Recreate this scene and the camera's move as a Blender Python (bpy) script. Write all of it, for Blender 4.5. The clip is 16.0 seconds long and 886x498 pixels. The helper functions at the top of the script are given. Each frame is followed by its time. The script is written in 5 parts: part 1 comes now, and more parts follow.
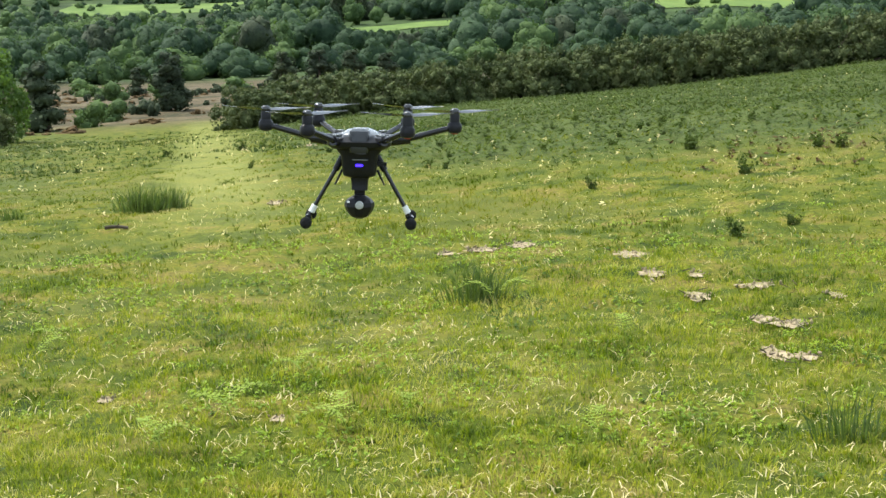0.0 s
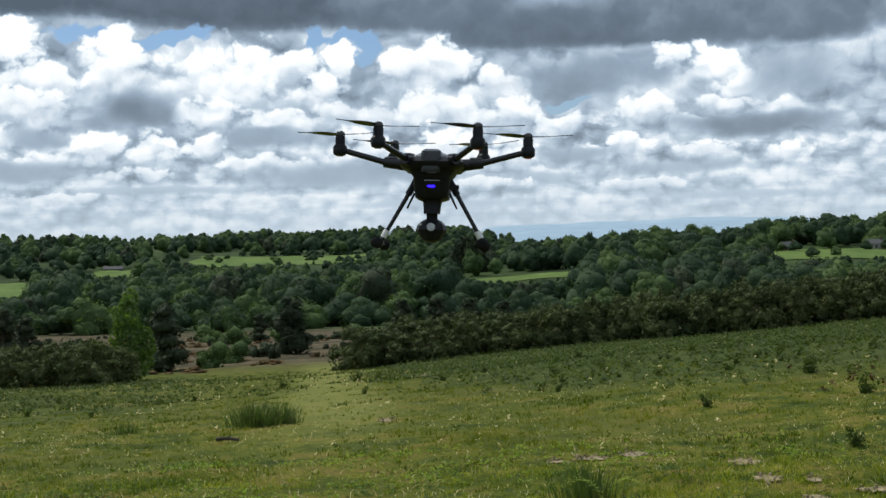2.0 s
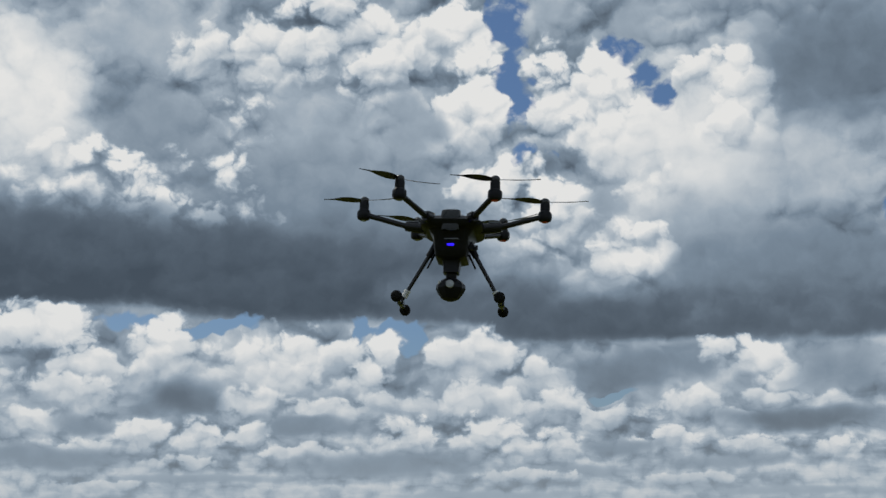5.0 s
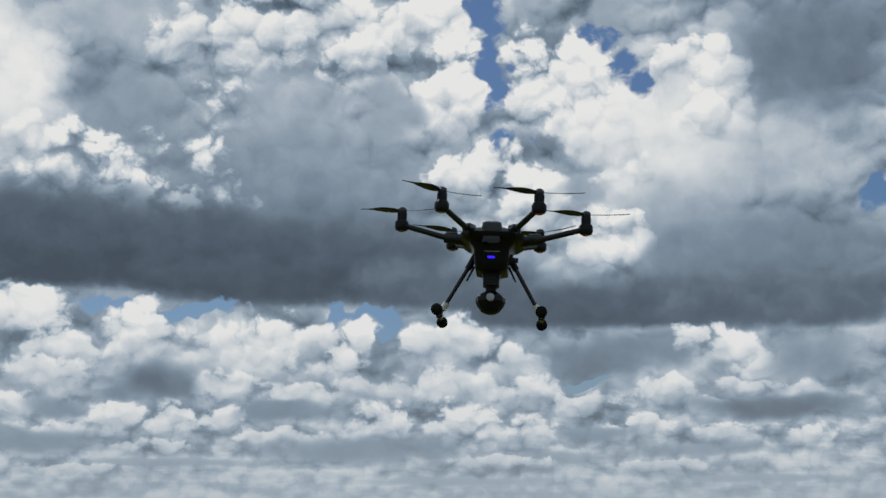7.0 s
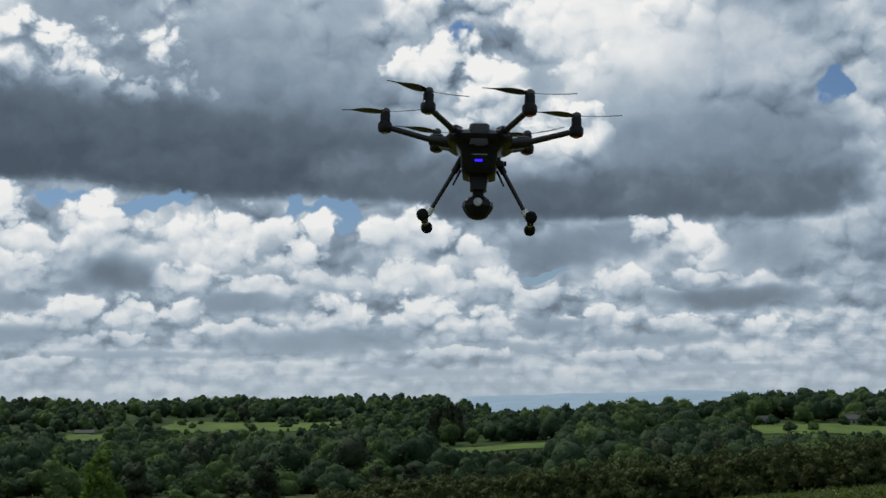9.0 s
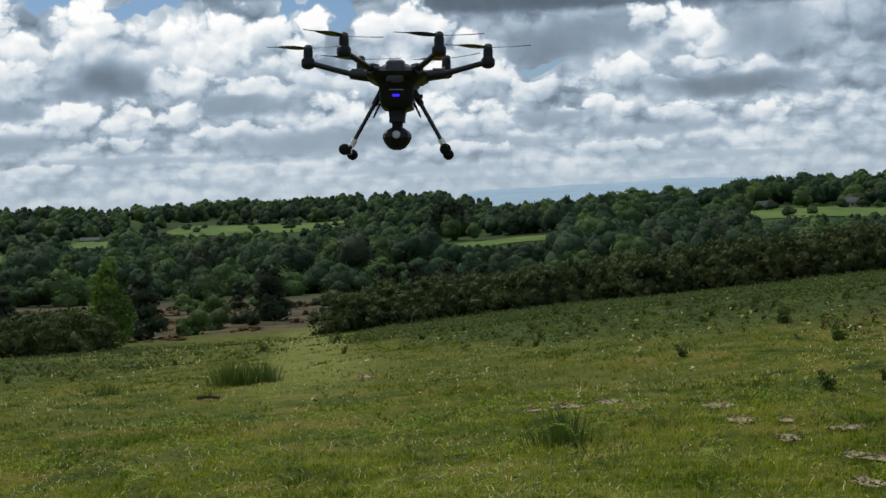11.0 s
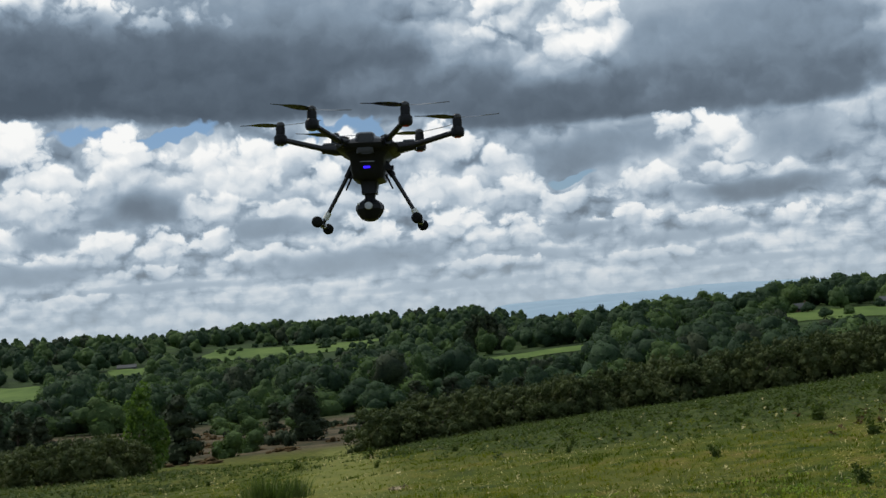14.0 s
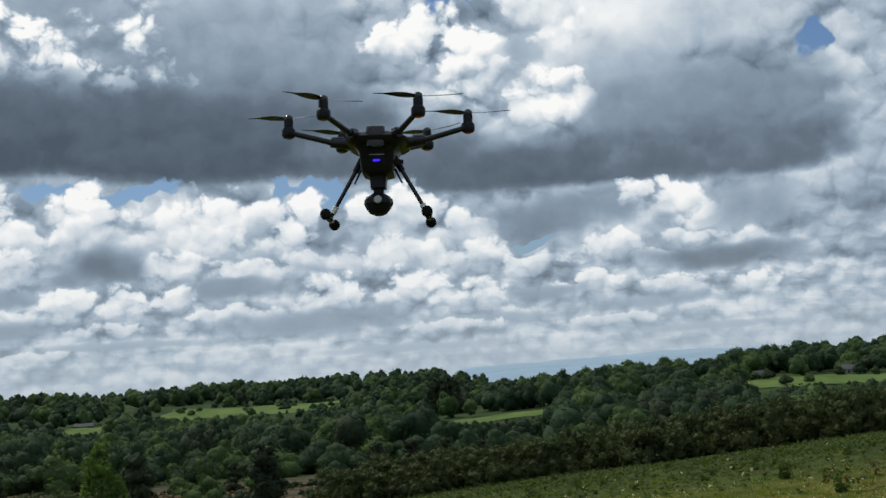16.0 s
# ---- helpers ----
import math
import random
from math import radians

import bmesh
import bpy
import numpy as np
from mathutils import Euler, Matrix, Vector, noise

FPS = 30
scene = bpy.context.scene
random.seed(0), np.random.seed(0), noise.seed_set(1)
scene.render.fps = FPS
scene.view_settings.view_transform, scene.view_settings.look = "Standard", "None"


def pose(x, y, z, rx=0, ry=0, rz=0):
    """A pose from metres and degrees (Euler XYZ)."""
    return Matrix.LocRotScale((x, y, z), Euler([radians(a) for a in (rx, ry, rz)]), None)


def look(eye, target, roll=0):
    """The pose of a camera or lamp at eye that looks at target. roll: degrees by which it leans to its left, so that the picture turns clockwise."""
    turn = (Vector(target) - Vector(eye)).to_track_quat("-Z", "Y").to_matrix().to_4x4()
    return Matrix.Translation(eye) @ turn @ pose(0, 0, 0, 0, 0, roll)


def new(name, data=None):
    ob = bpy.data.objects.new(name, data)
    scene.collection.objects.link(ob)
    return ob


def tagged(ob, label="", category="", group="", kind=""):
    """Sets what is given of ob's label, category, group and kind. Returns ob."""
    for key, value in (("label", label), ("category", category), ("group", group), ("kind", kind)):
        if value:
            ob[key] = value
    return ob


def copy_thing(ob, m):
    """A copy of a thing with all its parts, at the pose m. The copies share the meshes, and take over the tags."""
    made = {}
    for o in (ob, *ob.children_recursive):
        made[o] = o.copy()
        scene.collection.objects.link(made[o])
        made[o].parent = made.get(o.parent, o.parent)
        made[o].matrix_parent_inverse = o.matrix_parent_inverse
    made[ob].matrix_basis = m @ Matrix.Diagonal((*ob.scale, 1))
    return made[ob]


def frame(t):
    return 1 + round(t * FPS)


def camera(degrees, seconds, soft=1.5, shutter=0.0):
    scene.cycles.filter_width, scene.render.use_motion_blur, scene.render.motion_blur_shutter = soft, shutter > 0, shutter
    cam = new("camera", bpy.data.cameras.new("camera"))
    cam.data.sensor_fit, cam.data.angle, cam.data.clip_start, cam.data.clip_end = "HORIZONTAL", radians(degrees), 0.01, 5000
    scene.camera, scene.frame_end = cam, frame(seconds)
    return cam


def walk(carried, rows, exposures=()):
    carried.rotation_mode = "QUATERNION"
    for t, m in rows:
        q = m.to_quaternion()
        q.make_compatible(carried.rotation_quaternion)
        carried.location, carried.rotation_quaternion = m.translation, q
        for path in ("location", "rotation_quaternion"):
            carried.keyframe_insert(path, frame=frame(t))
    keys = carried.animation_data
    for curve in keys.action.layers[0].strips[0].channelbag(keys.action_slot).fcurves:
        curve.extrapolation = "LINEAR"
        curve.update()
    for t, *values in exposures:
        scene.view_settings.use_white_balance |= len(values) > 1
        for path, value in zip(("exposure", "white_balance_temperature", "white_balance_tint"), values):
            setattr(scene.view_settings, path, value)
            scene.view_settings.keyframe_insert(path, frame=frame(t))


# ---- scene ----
# ---------------------------------------------------------------- camera
# seconds, place, heading to the right, tilt up, lean (degrees)
PATH = [
    (0, 0.022, -0.014, 2.401, 4.98, -10.86, -1.52),
    (0.5, 0.062, -0.006, 2.342, 2.60, -5.22, -1.01),
    (1, 0.055, 0.000, 2.244, -0.24, -2.91, 0.42),
    (1.5, 0.069, 0.005, 2.091, -0.00, -3.35, 0.00),
    (2, 0.120, -0.019, 1.832, 0.45, -0.58, -1.56),
    (2.5, 0.151, -0.036, 1.749, 0.33, 4.22, -2.00),
    (3, 0.146, -0.045, 1.578, -0.12, 6.53, -1.09),
    (3.5, 0.195, -0.044, 1.403, -0.58, 6.78, -1.20),
    (4, 0.212, -0.057, 1.406, -1.85, 8.31, -1.72),
    (4.5, 0.173, -0.063, 1.348, -2.31, 10.27, -1.20),
    (5, 0.171, -0.059, 1.245, -1.11, 11.20, -0.75),
    (5.2, 0.161, -0.054, 1.242, -0.67, 11.31, -0.36),
    (7.3, -0.023, -0.016, 1.326, 0.09, 10.28, -0.38),
    (7.5, -0.050, -0.009, 1.321, 0.29, 9.99, -0.46),
    (8, -0.124, 0.006, 1.327, 0.56, 9.05, -1.08),
    (8.5, -0.106, 0.056, 1.322, 1.14, 8.33, -0.87),
    (9, -0.054, 0.096, 1.370, 1.50, 6.25, -0.63),
    (9.5, -0.070, -0.001, 1.572, 1.90, 2.11, -1.20),
    (9.7, -0.071, -0.036, 1.652, 2.16, 0.54, -1.78),
    (11.8, 0.272, -0.265, 1.681, -0.73, -2.10, -4.52),
    (12, 0.283, -0.285, 1.655, -2.09, -1.80, -5.26),
    (12.5, 0.347, -0.333, 1.619, -4.26, -0.96, -5.21),
    (13, 0.326, -0.292, 1.631, -3.46, 1.04, -4.72),
    (13.5, 0.328, -0.245, 1.578, -1.80, 2.78, -4.82),
    (14, 0.289, -0.202, 1.549, 0.21, 2.73, -4.69),
    (14.5, 0.218, -0.156, 1.494, 0.91, 3.54, -4.21),
    (15, 0.198, -0.150, 1.440, 1.28, 4.52, -4.19),
    (15.5, 0.166, -0.147, 1.416, 1.65, 4.87, -4.16),
    (16, 0.158, -0.143, 1.388, 1.90, 5.15, -3.93),
]


def aimed(x, y, z, heading, tilt, lean):
    h, p = radians(heading), radians(tilt)
    way = Vector((math.sin(h) * math.cos(p), math.cos(h) * math.cos(p), math.sin(p)))
    eye = Vector((x, y, z))
    return look(eye, eye + way, lean)


cam = camera(34.82, 16.0, soft=1.5)
walk(cam, [(t, aimed(*rest)) for t, *rest in PATH],
     exposures=[(0.0, 1.72), (0.5, 0.74), (1.0, 0.16), (1.5, 0.22), (2.0, 0.30), (2.5, 0.0), (3.0, -0.24), (3.5, -0.14), (4.0, -0.12), (4.5, -0.40), (5.0, -0.38), (7.3, -0.34), (8.0, -0.24), (9.0, -0.20), (9.7, -0.10), (11.8, 0.05), (12.5, 0.08), (13.0, 0.12), (13.5, -0.06), (14.5, -0.05), (16.0, -0.06)])

# ---------------------------------------------------------------- sky and sun
SUN_EL, SUN_AZ = 56.0, -50.0        # degrees; azimuth to the right of straight ahead
world = bpy.data.worlds.new("world")
scene.world = world
world.use_nodes = True
wt = world.node_tree
wt.nodes.clear()


class Net:
    """A few short ways to add nodes to a tree."""

    def __init__(self, tree):
        self.tree = tree

    def add(self, kind):
        return self.tree.nodes.new(kind)

    def put(self, socket, value):
        if isinstance(value, bpy.types.NodeSocket):
            self.tree.links.new(value, socket)
        elif value is not None:
            socket.default_value = value

    def math(self, op, a, b=None, c=None, clamp=False):
        n = self.add("ShaderNodeMath")
        n.operation, n.use_clamp = op, clamp
        for s, v in zip(n.inputs, (a, b, c)):
            self.put(s, v)
        return n.outputs[0]

    def vec(self, op, a, b=None):
        n = self.add("ShaderNodeVectorMath")
        n.operation = op
        self.put(n.inputs[0], a)
        if b is not None:
            self.put(n.inputs[1], b)
        return n.outputs["Value"] if op in ("LENGTH", "DOT_PRODUCT") else n.outputs["Vector"]

    def noise(self, where, scale, detail=4.0, rough=0.55, distort=0.0):
        n = self.add("ShaderNodeTexNoise")
        self.put(n.inputs["Vector"], where)
        n.inputs["Scale"].default_value = scale
        n.inputs["Detail"].default_value = detail
        n.inputs["Roughness"].default_value = rough
        n.inputs["Distortion"].default_value = distort
        return n

    def ramp(self, fac, *stops):
        n = self.add("ShaderNodeValToRGB")
        self.put(n.inputs[0], fac)
        el = n.color_ramp.elements
        while len(el) < len(stops):
            el.new(0.5)
        for e, (p, c) in zip(el, stops):
            e.position = p
            e.color = (*c, 1) if len(c) == 3 else c
        return n.outputs[0]

    def mix(self, fac, a, b, blend="MIX"):
        n = self.add("ShaderNodeMix")
        n.data_type, n.blend_type = "RGBA", blend
        self.put(n.inputs[0], fac)
        self.put(n.inputs[6], (*a, 1) if isinstance(a, tuple) else a)
        self.put(n.inputs[7], (*b, 1) if isinstance(b, tuple) else b)
        return n.outputs[2]

    def step(self, x, lo, hi):
        n = self.add("ShaderNodeMapRange")
        n.interpolation_type = "SMOOTHSTEP"
        for s, v in zip(n.inputs, (x, lo, hi, 0.0, 1.0)):
            self.put(s, v)
        return n.outputs[0]


W = Net(wt)
ray = W.add("ShaderNodeTexCoord").outputs["Generated"]
sep = W.add("ShaderNodeSeparateXYZ")
W.put(sep.inputs[0], ray)
az = W.math("MULTIPLY", W.math("ARCTAN2", sep.outputs[0], sep.outputs[1]), 57.29578)
el = W.math("MULTIPLY", W.math("ARCSINE", sep.outputs[2]), 57.29578)
flat = W.add("ShaderNodeCombineXYZ")
W.put(flat.inputs[0], az)
W.put(flat.inputs[1], el)
flat = flat.outputs[0]
low = W.step(el, 7.0, 2.6)            # smaller heaps towards the horizon
deep = W.step(el, 3.4, 1.2)           # thin streaks right above it


def drift(scale, detail, x, y):
    """An offset of up to about (x, y) degrees that wanders over the sky."""
    n = W.noise(flat, scale, detail, 0.55)
    return W.vec("MULTIPLY", W.vec("SUBTRACT", n.outputs["Color"], (0.5, 0.5, 0.5)), (x, y, 0.0))


def scaled(v, k):
    n = W.add("ShaderNodeVectorMath")
    n.operation = "SCALE"
    W.put(n.inputs[0], v)
    W.put(n.inputs["Scale"], k)
    return n.outputs[0]


calm = W.math("SUBTRACT", W.math("SUBTRACT", 1.0, W.math("MULTIPLY", low, 0.45)), W.math("MULTIPLY", deep, 0.35))
slow, quick, crisp = drift(0.36, 2.0, 3.0, 2.0), drift(1.1, 2.0, 1.0, 0.8), drift(4.5, 2.0, 0.26, 0.20)
calm_slow = scaled(slow, calm)
broad = W.vec("ADD", flat, calm_slow)
bent = W.vec("ADD", broad, scaled(quick, calm))
puff_at = W.vec("ADD", W.vec("ADD", flat, scaled(W.vec("ADD", scaled(slow, 0.5), scaled(quick, 0.7)), calm)), crisp)


def heap(dx, dy):
    """Knobbly heaped cloud at a direction moved by some degrees: domes of four sizes with creases between them."""
    p = W.vec("ADD", puff_at, (dx, dy, 0.0))
    sums, coarse = [], []
    for sx, sy in ((0.40, 0.50), (0.74, 1.05)):
        s = None
        for k, weight in ((1.0, 0.66), (2.3, 0.40), (5.2, 0.19), (11.5, 0.10)):
            v = W.add("ShaderNodeTexVoronoi")
            v.voronoi_dimensions, v.feature = "2D", "F1"
            W.put(v.inputs["Vector"], W.vec("MULTIPLY", p, (sx * k, sy * k, 0.0)))
            v.inputs["Scale"].default_value = 1.0
            d = W.math("MULTIPLY", W.math("MULTIPLY", v.outputs["Distance"], v.outputs["Distance"]), weight)
            s = d if s is None else W.math("ADD", s, d)
            if k == 2.3:
                coarse.append(s)
        sums.append(s)
    high = W.math("SUBTRACT", 1.0, low)
    return [W.math("SUBTRACT", 0.30, W.math("ADD", W.math("MULTIPLY", a, high), W.math("MULTIPLY", b, low))) for a, b in (sums, coarse)]


thick, domes = heap(0.0, 0.0)
raised, raised_domes = heap(-0.12, 0.34)
relief = W.math("ADD", W.math("MULTIPLY", W.math("SUBTRACT", domes, raised_domes), 0.55), W.math("MULTIPLY", W.math("SUBTRACT", thick, raised), 0.32))
wide = W.math("SUBTRACT", W.noise(flat, 0.25, 3.0, 0.5).outputs[0], 0.5)
wisp = W.math("SUBTRACT", W.noise(W.vec("ADD", flat, quick), 0.8, 4.0, 0.52).outputs[0], 0.5)
streak = W.math("SUBTRACT", W.noise(W.vec("MULTIPLY", bent, (0.24, 2.2, 0.0)), 1.0, 5.0, 0.6).outputs[0], 0.5)


def total(*parts):
    s = parts[0]
    for p in parts[1:]:
        s = W.math("ADD", s, p)
    return s


def times(a, b):
    return W.math("MULTIPLY", a, b)


# the general sky: mixed heaps, then single clouds laid over it from the farthest to the nearest
lum = total(0.53, times(wide, 0.8), times(domes, 0.3), times(relief, 0.6), times(wisp, 0.3), times(streak, times(low, 0.65)), times(deep, 0.06))
cover = None
edge_at = W.vec("ADD", flat, W.vec("MULTIPLY", quick, (1.0, 0.35, 0.0)))


def cloud_kind(name, edge, ragged, lumps, level=False, sharp_top=False):
    """A node group that lays one cloud over the sky: softness and raggedness of its rim, how lumpy it is,
    whether its base is level, and whether it fades away downwards. No lumps: a break that lets the blue through."""
    tree = bpy.data.node_groups.new(name, "ShaderNodeTree")
    for title, kind in (("At", "Vector"), ("Middle", "Vector"), ("Spread", "Vector"), ("Top", "Float"), ("Base", "Float"), ("Lum", "Float"), ("Cover", "Float"), ("Thick", "Float"), ("Wisp", "Float"), ("Relief", "Float"), ("Domes", "Float")):
        tree.interface.new_socket(title, in_out="INPUT", socket_type="NodeSocket" + kind)
    for title in ("Lum", "Cover"):
        tree.interface.new_socket(title, in_out="OUTPUT", socket_type="NodeSocketFloat")
    g = Net(tree)
    i, o = g.add("NodeGroupInput").outputs, g.add("NodeGroupOutput").inputs

    def summed(*parts):
        s = parts[0]
        for p in parts[1:]:
            s = g.math("ADD", s, p)
        return s

    def by(a, b):
        return g.math("MULTIPLY", a, b)

    n = g.add("ShaderNodeVectorMath")        # follows the clouds behind it
    n.operation = "SCALE"
    g.put(n.inputs[0], i["At"])
    g.put(n.inputs["Scale"], g.math("MULTIPLY_ADD", i["Lum"], 1e-7, 1.0))
    q = g.vec("MULTIPLY", g.vec("SUBTRACT", n.outputs[0], i["Middle"]), i["Spread"])
    q2 = g.vec("MULTIPLY", q, q) if level else q
    f = summed(g.math("SUBTRACT", 1.0, g.vec("DOT_PRODUCT", q2, q2)), by(i["Thick"], 2.6 * ragged), by(i["Wisp"], 1.5 * ragged))
    alpha = g.step(f, 0.0, edge)
    if not lumps:
        g.put(o["Lum"], i["Lum"])
        g.put(o["Cover"], by(i["Cover"], g.math("SUBTRACT", 1.0, alpha)))
        return tree
    up = g.vec("DOT_PRODUCT", q, (0.0, 1.0, 0.0))
    if sharp_top:
        alpha = by(alpha, g.step(up, -1.1, 0.1))
    if level:
        alpha = by(alpha, g.step(up, 1.1, 0.0))
    k = summed(0.5, by(up, 0.55), by(i["Relief"], 2.1 * lumps), by(i["Domes"], 0.8 * lumps))
    k = summed(by(k, g.math("SUBTRACT", i["Top"], i["Base"])), i["Base"], by(i["Wisp"], 0.22), by(i["Relief"], 0.25 * lumps))
    if lumps > 0.6:        # light shines through the thin rim
        k = g.math("ADD", k, by(g.math("SUBTRACT", 1.0, g.step(f, 0.0, 0.7)), 0.10))
    g.put(o["Lum"], g.math("ADD", by(i["Lum"], g.math("SUBTRACT", 1.0, alpha)), by(k, alpha)))
    g.put(o["Cover"], g.math("MAXIMUM", i["Cover"], alpha))
    return tree


MASS = cloud_kind("soft_mass", 1.05, 0.12, 0.14)
HEAD = cloud_kind("heaped_head", 0.55, 0.75, 1.0, sharp_top=True)
ROW = cloud_kind("low_heap", 0.60, 0.85, 0.60, sharp_top=True)
SCUD = cloud_kind("ragged_scud", 1.7, 1.9, 0.8)
SHELF = cloud_kind("level_base", 0.8, 0.22, 0.2, level=True)
RIFT = cloud_kind("blue_break", 0.75, -0.9, 0.0)


def cloud(tree, a, e, half_w, half_h, top=0.0, base=0.0):
    """One cloud at a bearing and height (degrees), with the brightness of its top and base."""
    global lum, cover
    n = W.add("ShaderNodeGroup")
    n.node_tree = tree
    for title, value in (("At", edge_at if tree is SHELF else broad if tree is MASS else bent), ("Middle", (a, e, 0.0)), ("Spread", (1.0 / half_w, 1.0 / half_h, 0.0)), ("Top", top), ("Base", base), ("Lum", lum), ("Cover", 1.0 if cover is None else cover), ("Thick", thick), ("Wisp", wisp), ("Relief", relief), ("Domes", domes)):
        W.put(n.inputs[title], value)
    lum, cover = n.outputs["Lum"], n.outputs["Cover"]


# high grey and white masses
cloud(MASS, -9.1, 24.4, 20.64, 3.90, 0.55, 0.45)
cloud(MASS, 11.5, 23.8, 13.76, 3.90, 0.50, 0.40)
cloud(MASS, -18.3, 16.9, 3.90, 3.90, 1.02, 0.90)
cloud(MASS, -23.1, 13.0, 4.59, 4.59, 0.75, 0.55)
cloud(MASS, -13.2, 19.6, 5.28, 1.83, 0.68, 0.58)
cloud(MASS, -13.1, 16.2, 2.52, 2.52, 0.52, 0.44)
cloud(HEAD, -9.0, 18.9, 3.21, 2.06, 0.95, 0.58)
cloud(HEAD, -5.7, 19.9, 2.75, 2.06, 0.98, 0.60)
cloud(MASS, -6.4, 15.9, 3.44, 2.06, 0.66, 0.54)
cloud(MASS, -6.3, 13.3, 8.26, 2.98, 0.52, 0.36)
cloud(MASS, -7.7, 11.2, 9.63, 2.06, 0.36, 0.24)
cloud(MASS, -16.7, 11.2, 8.26, 2.52, 0.32, 0.20)
cloud(HEAD, -3.3, 17.9, 1.83, 1.61, 0.93, 0.52)
cloud(HEAD, -0.6, 19.6, 2.06, 2.06, 1.03, 0.66)
cloud(HEAD, 0.1, 16.7, 2.18, 2.52, 1.07, 0.70)
cloud(MASS, -2.2, 16.4, 1.38, 1.83, 0.60, 0.50)
cloud(HEAD, 4.8, 17.0, 2.52, 2.87, 1.07, 0.66)
cloud(HEAD, 6.5, 15.3, 2.52, 2.06, 0.99, 0.62)
cloud(MASS, 9.4, 14.7, 4.82, 3.90, 0.96, 0.84)
cloud(HEAD, 10.0, 17.7, 1.38, 1.26, 1.05, 0.70)
cloud(HEAD, 11.5, 15.9, 1.83, 1.83, 1.01, 0.64)
cloud(MASS, 15.0, 17.9, 4.36, 3.44, 0.34, 0.30)
cloud(MASS, 14.1, 14.0, 3.90, 2.29, 0.74, 0.58)
cloud(MASS, 7.1, 20.0, 1.38, 1.38, 0.62, 0.52)
cloud(MASS, 3.3, 20.7, 0.69, 0.92, 0.66, 0.56)
# bright heads before the big heaps
cloud(HEAD, 1.7, 13.6, 2.75, 1.15, 1.08, 0.72)
cloud(HEAD, 3.7, 12.9, 2.06, 1.38, 1.01, 0.64)
cloud(MASS, 5.7, 13.2, 1.38, 1.15, 0.58, 0.48)
cloud(HEAD, 7.4, 13.4, 1.38, 0.92, 0.95, 0.58)
cloud(MASS, 10.6, 11.7, 4.82, 2.06, 0.64, 0.48)
cloud(HEAD, 5.3, 11.3, 2.29, 1.38, 0.77, 0.42)
cloud(HEAD, 6.7, 10.6, 2.06, 1.72, 0.93, 0.47)
cloud(MASS, 9.4, 10.0, 2.75, 2.06, 0.48, 0.36)
cloud(MASS, 13.8, 10.4, 5.05, 2.29, 0.42, 0.32)
cloud(SCUD, -16.6, 14.4, 2.52, 1.03, 1.06, 0.68)
cloud(SCUD, -14.3, 13.3, 3.21, 1.61, 1.08, 0.64)
cloud(SCUD, -12.3, 12.1, 1.61, 1.38, 1.06, 0.62)
cloud(SCUD, -10.1, 14.1, 1.15, 1.26, 1.06, 0.64)
cloud(SCUD, -9.2, 16.1, 1.15, 1.38, 1.00, 0.58)
cloud(SCUD, -8.7, 12.8, 1.61, 0.50, 1.02, 0.58)
cloud(SCUD, 2.5, 11.2, 0.92, 0.57, 0.90, 0.52)
cloud(MASS, -15.0, 11.1, 9.63, 2.52, 0.24, 0.14)
# flat dark bases
cloud(SHELF, -15.6, 10.6, 11.93, 1.88, 0.18, 0.02)
cloud(SHELF, -6.3, 10.2, 7.34, 2.11, 0.20, 0.05)
cloud(SHELF, -0.1, 9.4, 4.13, 1.38, 0.34, 0.16)
cloud(SHELF, 7.3, 8.6, 7.57, 1.38, 0.26, 0.08)
cloud(SHELF, 13.5, 8.7, 5.28, 1.72, 0.34, 0.16)
# low breaks, with heaps before them
cloud(RIFT, -13.5, 8.5, 1.95, 0.39)
cloud(RIFT, -10.2, 8.0, 1.83, 0.32)
cloud(RIFT, -4.5, 7.8, 0.46, 0.92)
cloud(RIFT, -2.3, 7.8, 0.60, 0.69)
cloud(RIFT, -3.3, 8.1, 1.38, 0.32)
# rows of lower heaps
cloud(ROW, -17.4, 7.7, 2.75, 1.38, 1.01, 0.76)
cloud(ROW, -15.7, 6.6, 1.83, 1.03, 0.95, 0.57)
cloud(ROW, -12.0, 7.2, 2.18, 1.42, 1.08, 0.57)
cloud(ROW, -9.5, 6.5, 1.38, 1.15, 0.93, 0.55)
cloud(ROW, -6.3, 7.0, 2.29, 1.33, 1.01, 0.57)
cloud(ROW, -7.7, 6.0, 1.83, 0.92, 0.91, 0.53)
cloud(ROW, -3.2, 7.1, 0.76, 0.83, 1.07, 0.75)
cloud(ROW, -4.0, 5.9, 1.61, 0.92, 0.95, 0.57)
cloud(ROW, -0.1, 6.6, 2.52, 1.51, 0.95, 0.55)
cloud(ROW, 2.2, 5.9, 1.83, 1.15, 0.87, 0.51)
cloud(MASS, 9.0, 6.4, 1.61, 1.15, 0.50, 0.36)
cloud(ROW, 10.8, 6.6, 1.61, 1.26, 1.03, 0.59)
cloud(ROW, 12.7, 5.7, 1.61, 0.69, 0.93, 0.57)
cloud(MASS, 14.9, 6.2, 2.06, 1.15, 0.62, 0.46)
cloud(ROW, -17.3, 5.5, 2.52, 0.92, 0.95, 0.54)
cloud(ROW, -15.0, 5.1, 1.38, 0.92, 0.87, 0.51)
cloud(ROW, -8.8, 5.0, 1.83, 0.92, 0.91, 0.53)
cloud(ROW, -6.3, 4.5, 1.61, 0.83, 0.93, 0.55)
cloud(MASS, -7.2, 4.0, 2.52, 0.50, 0.44, 0.36)
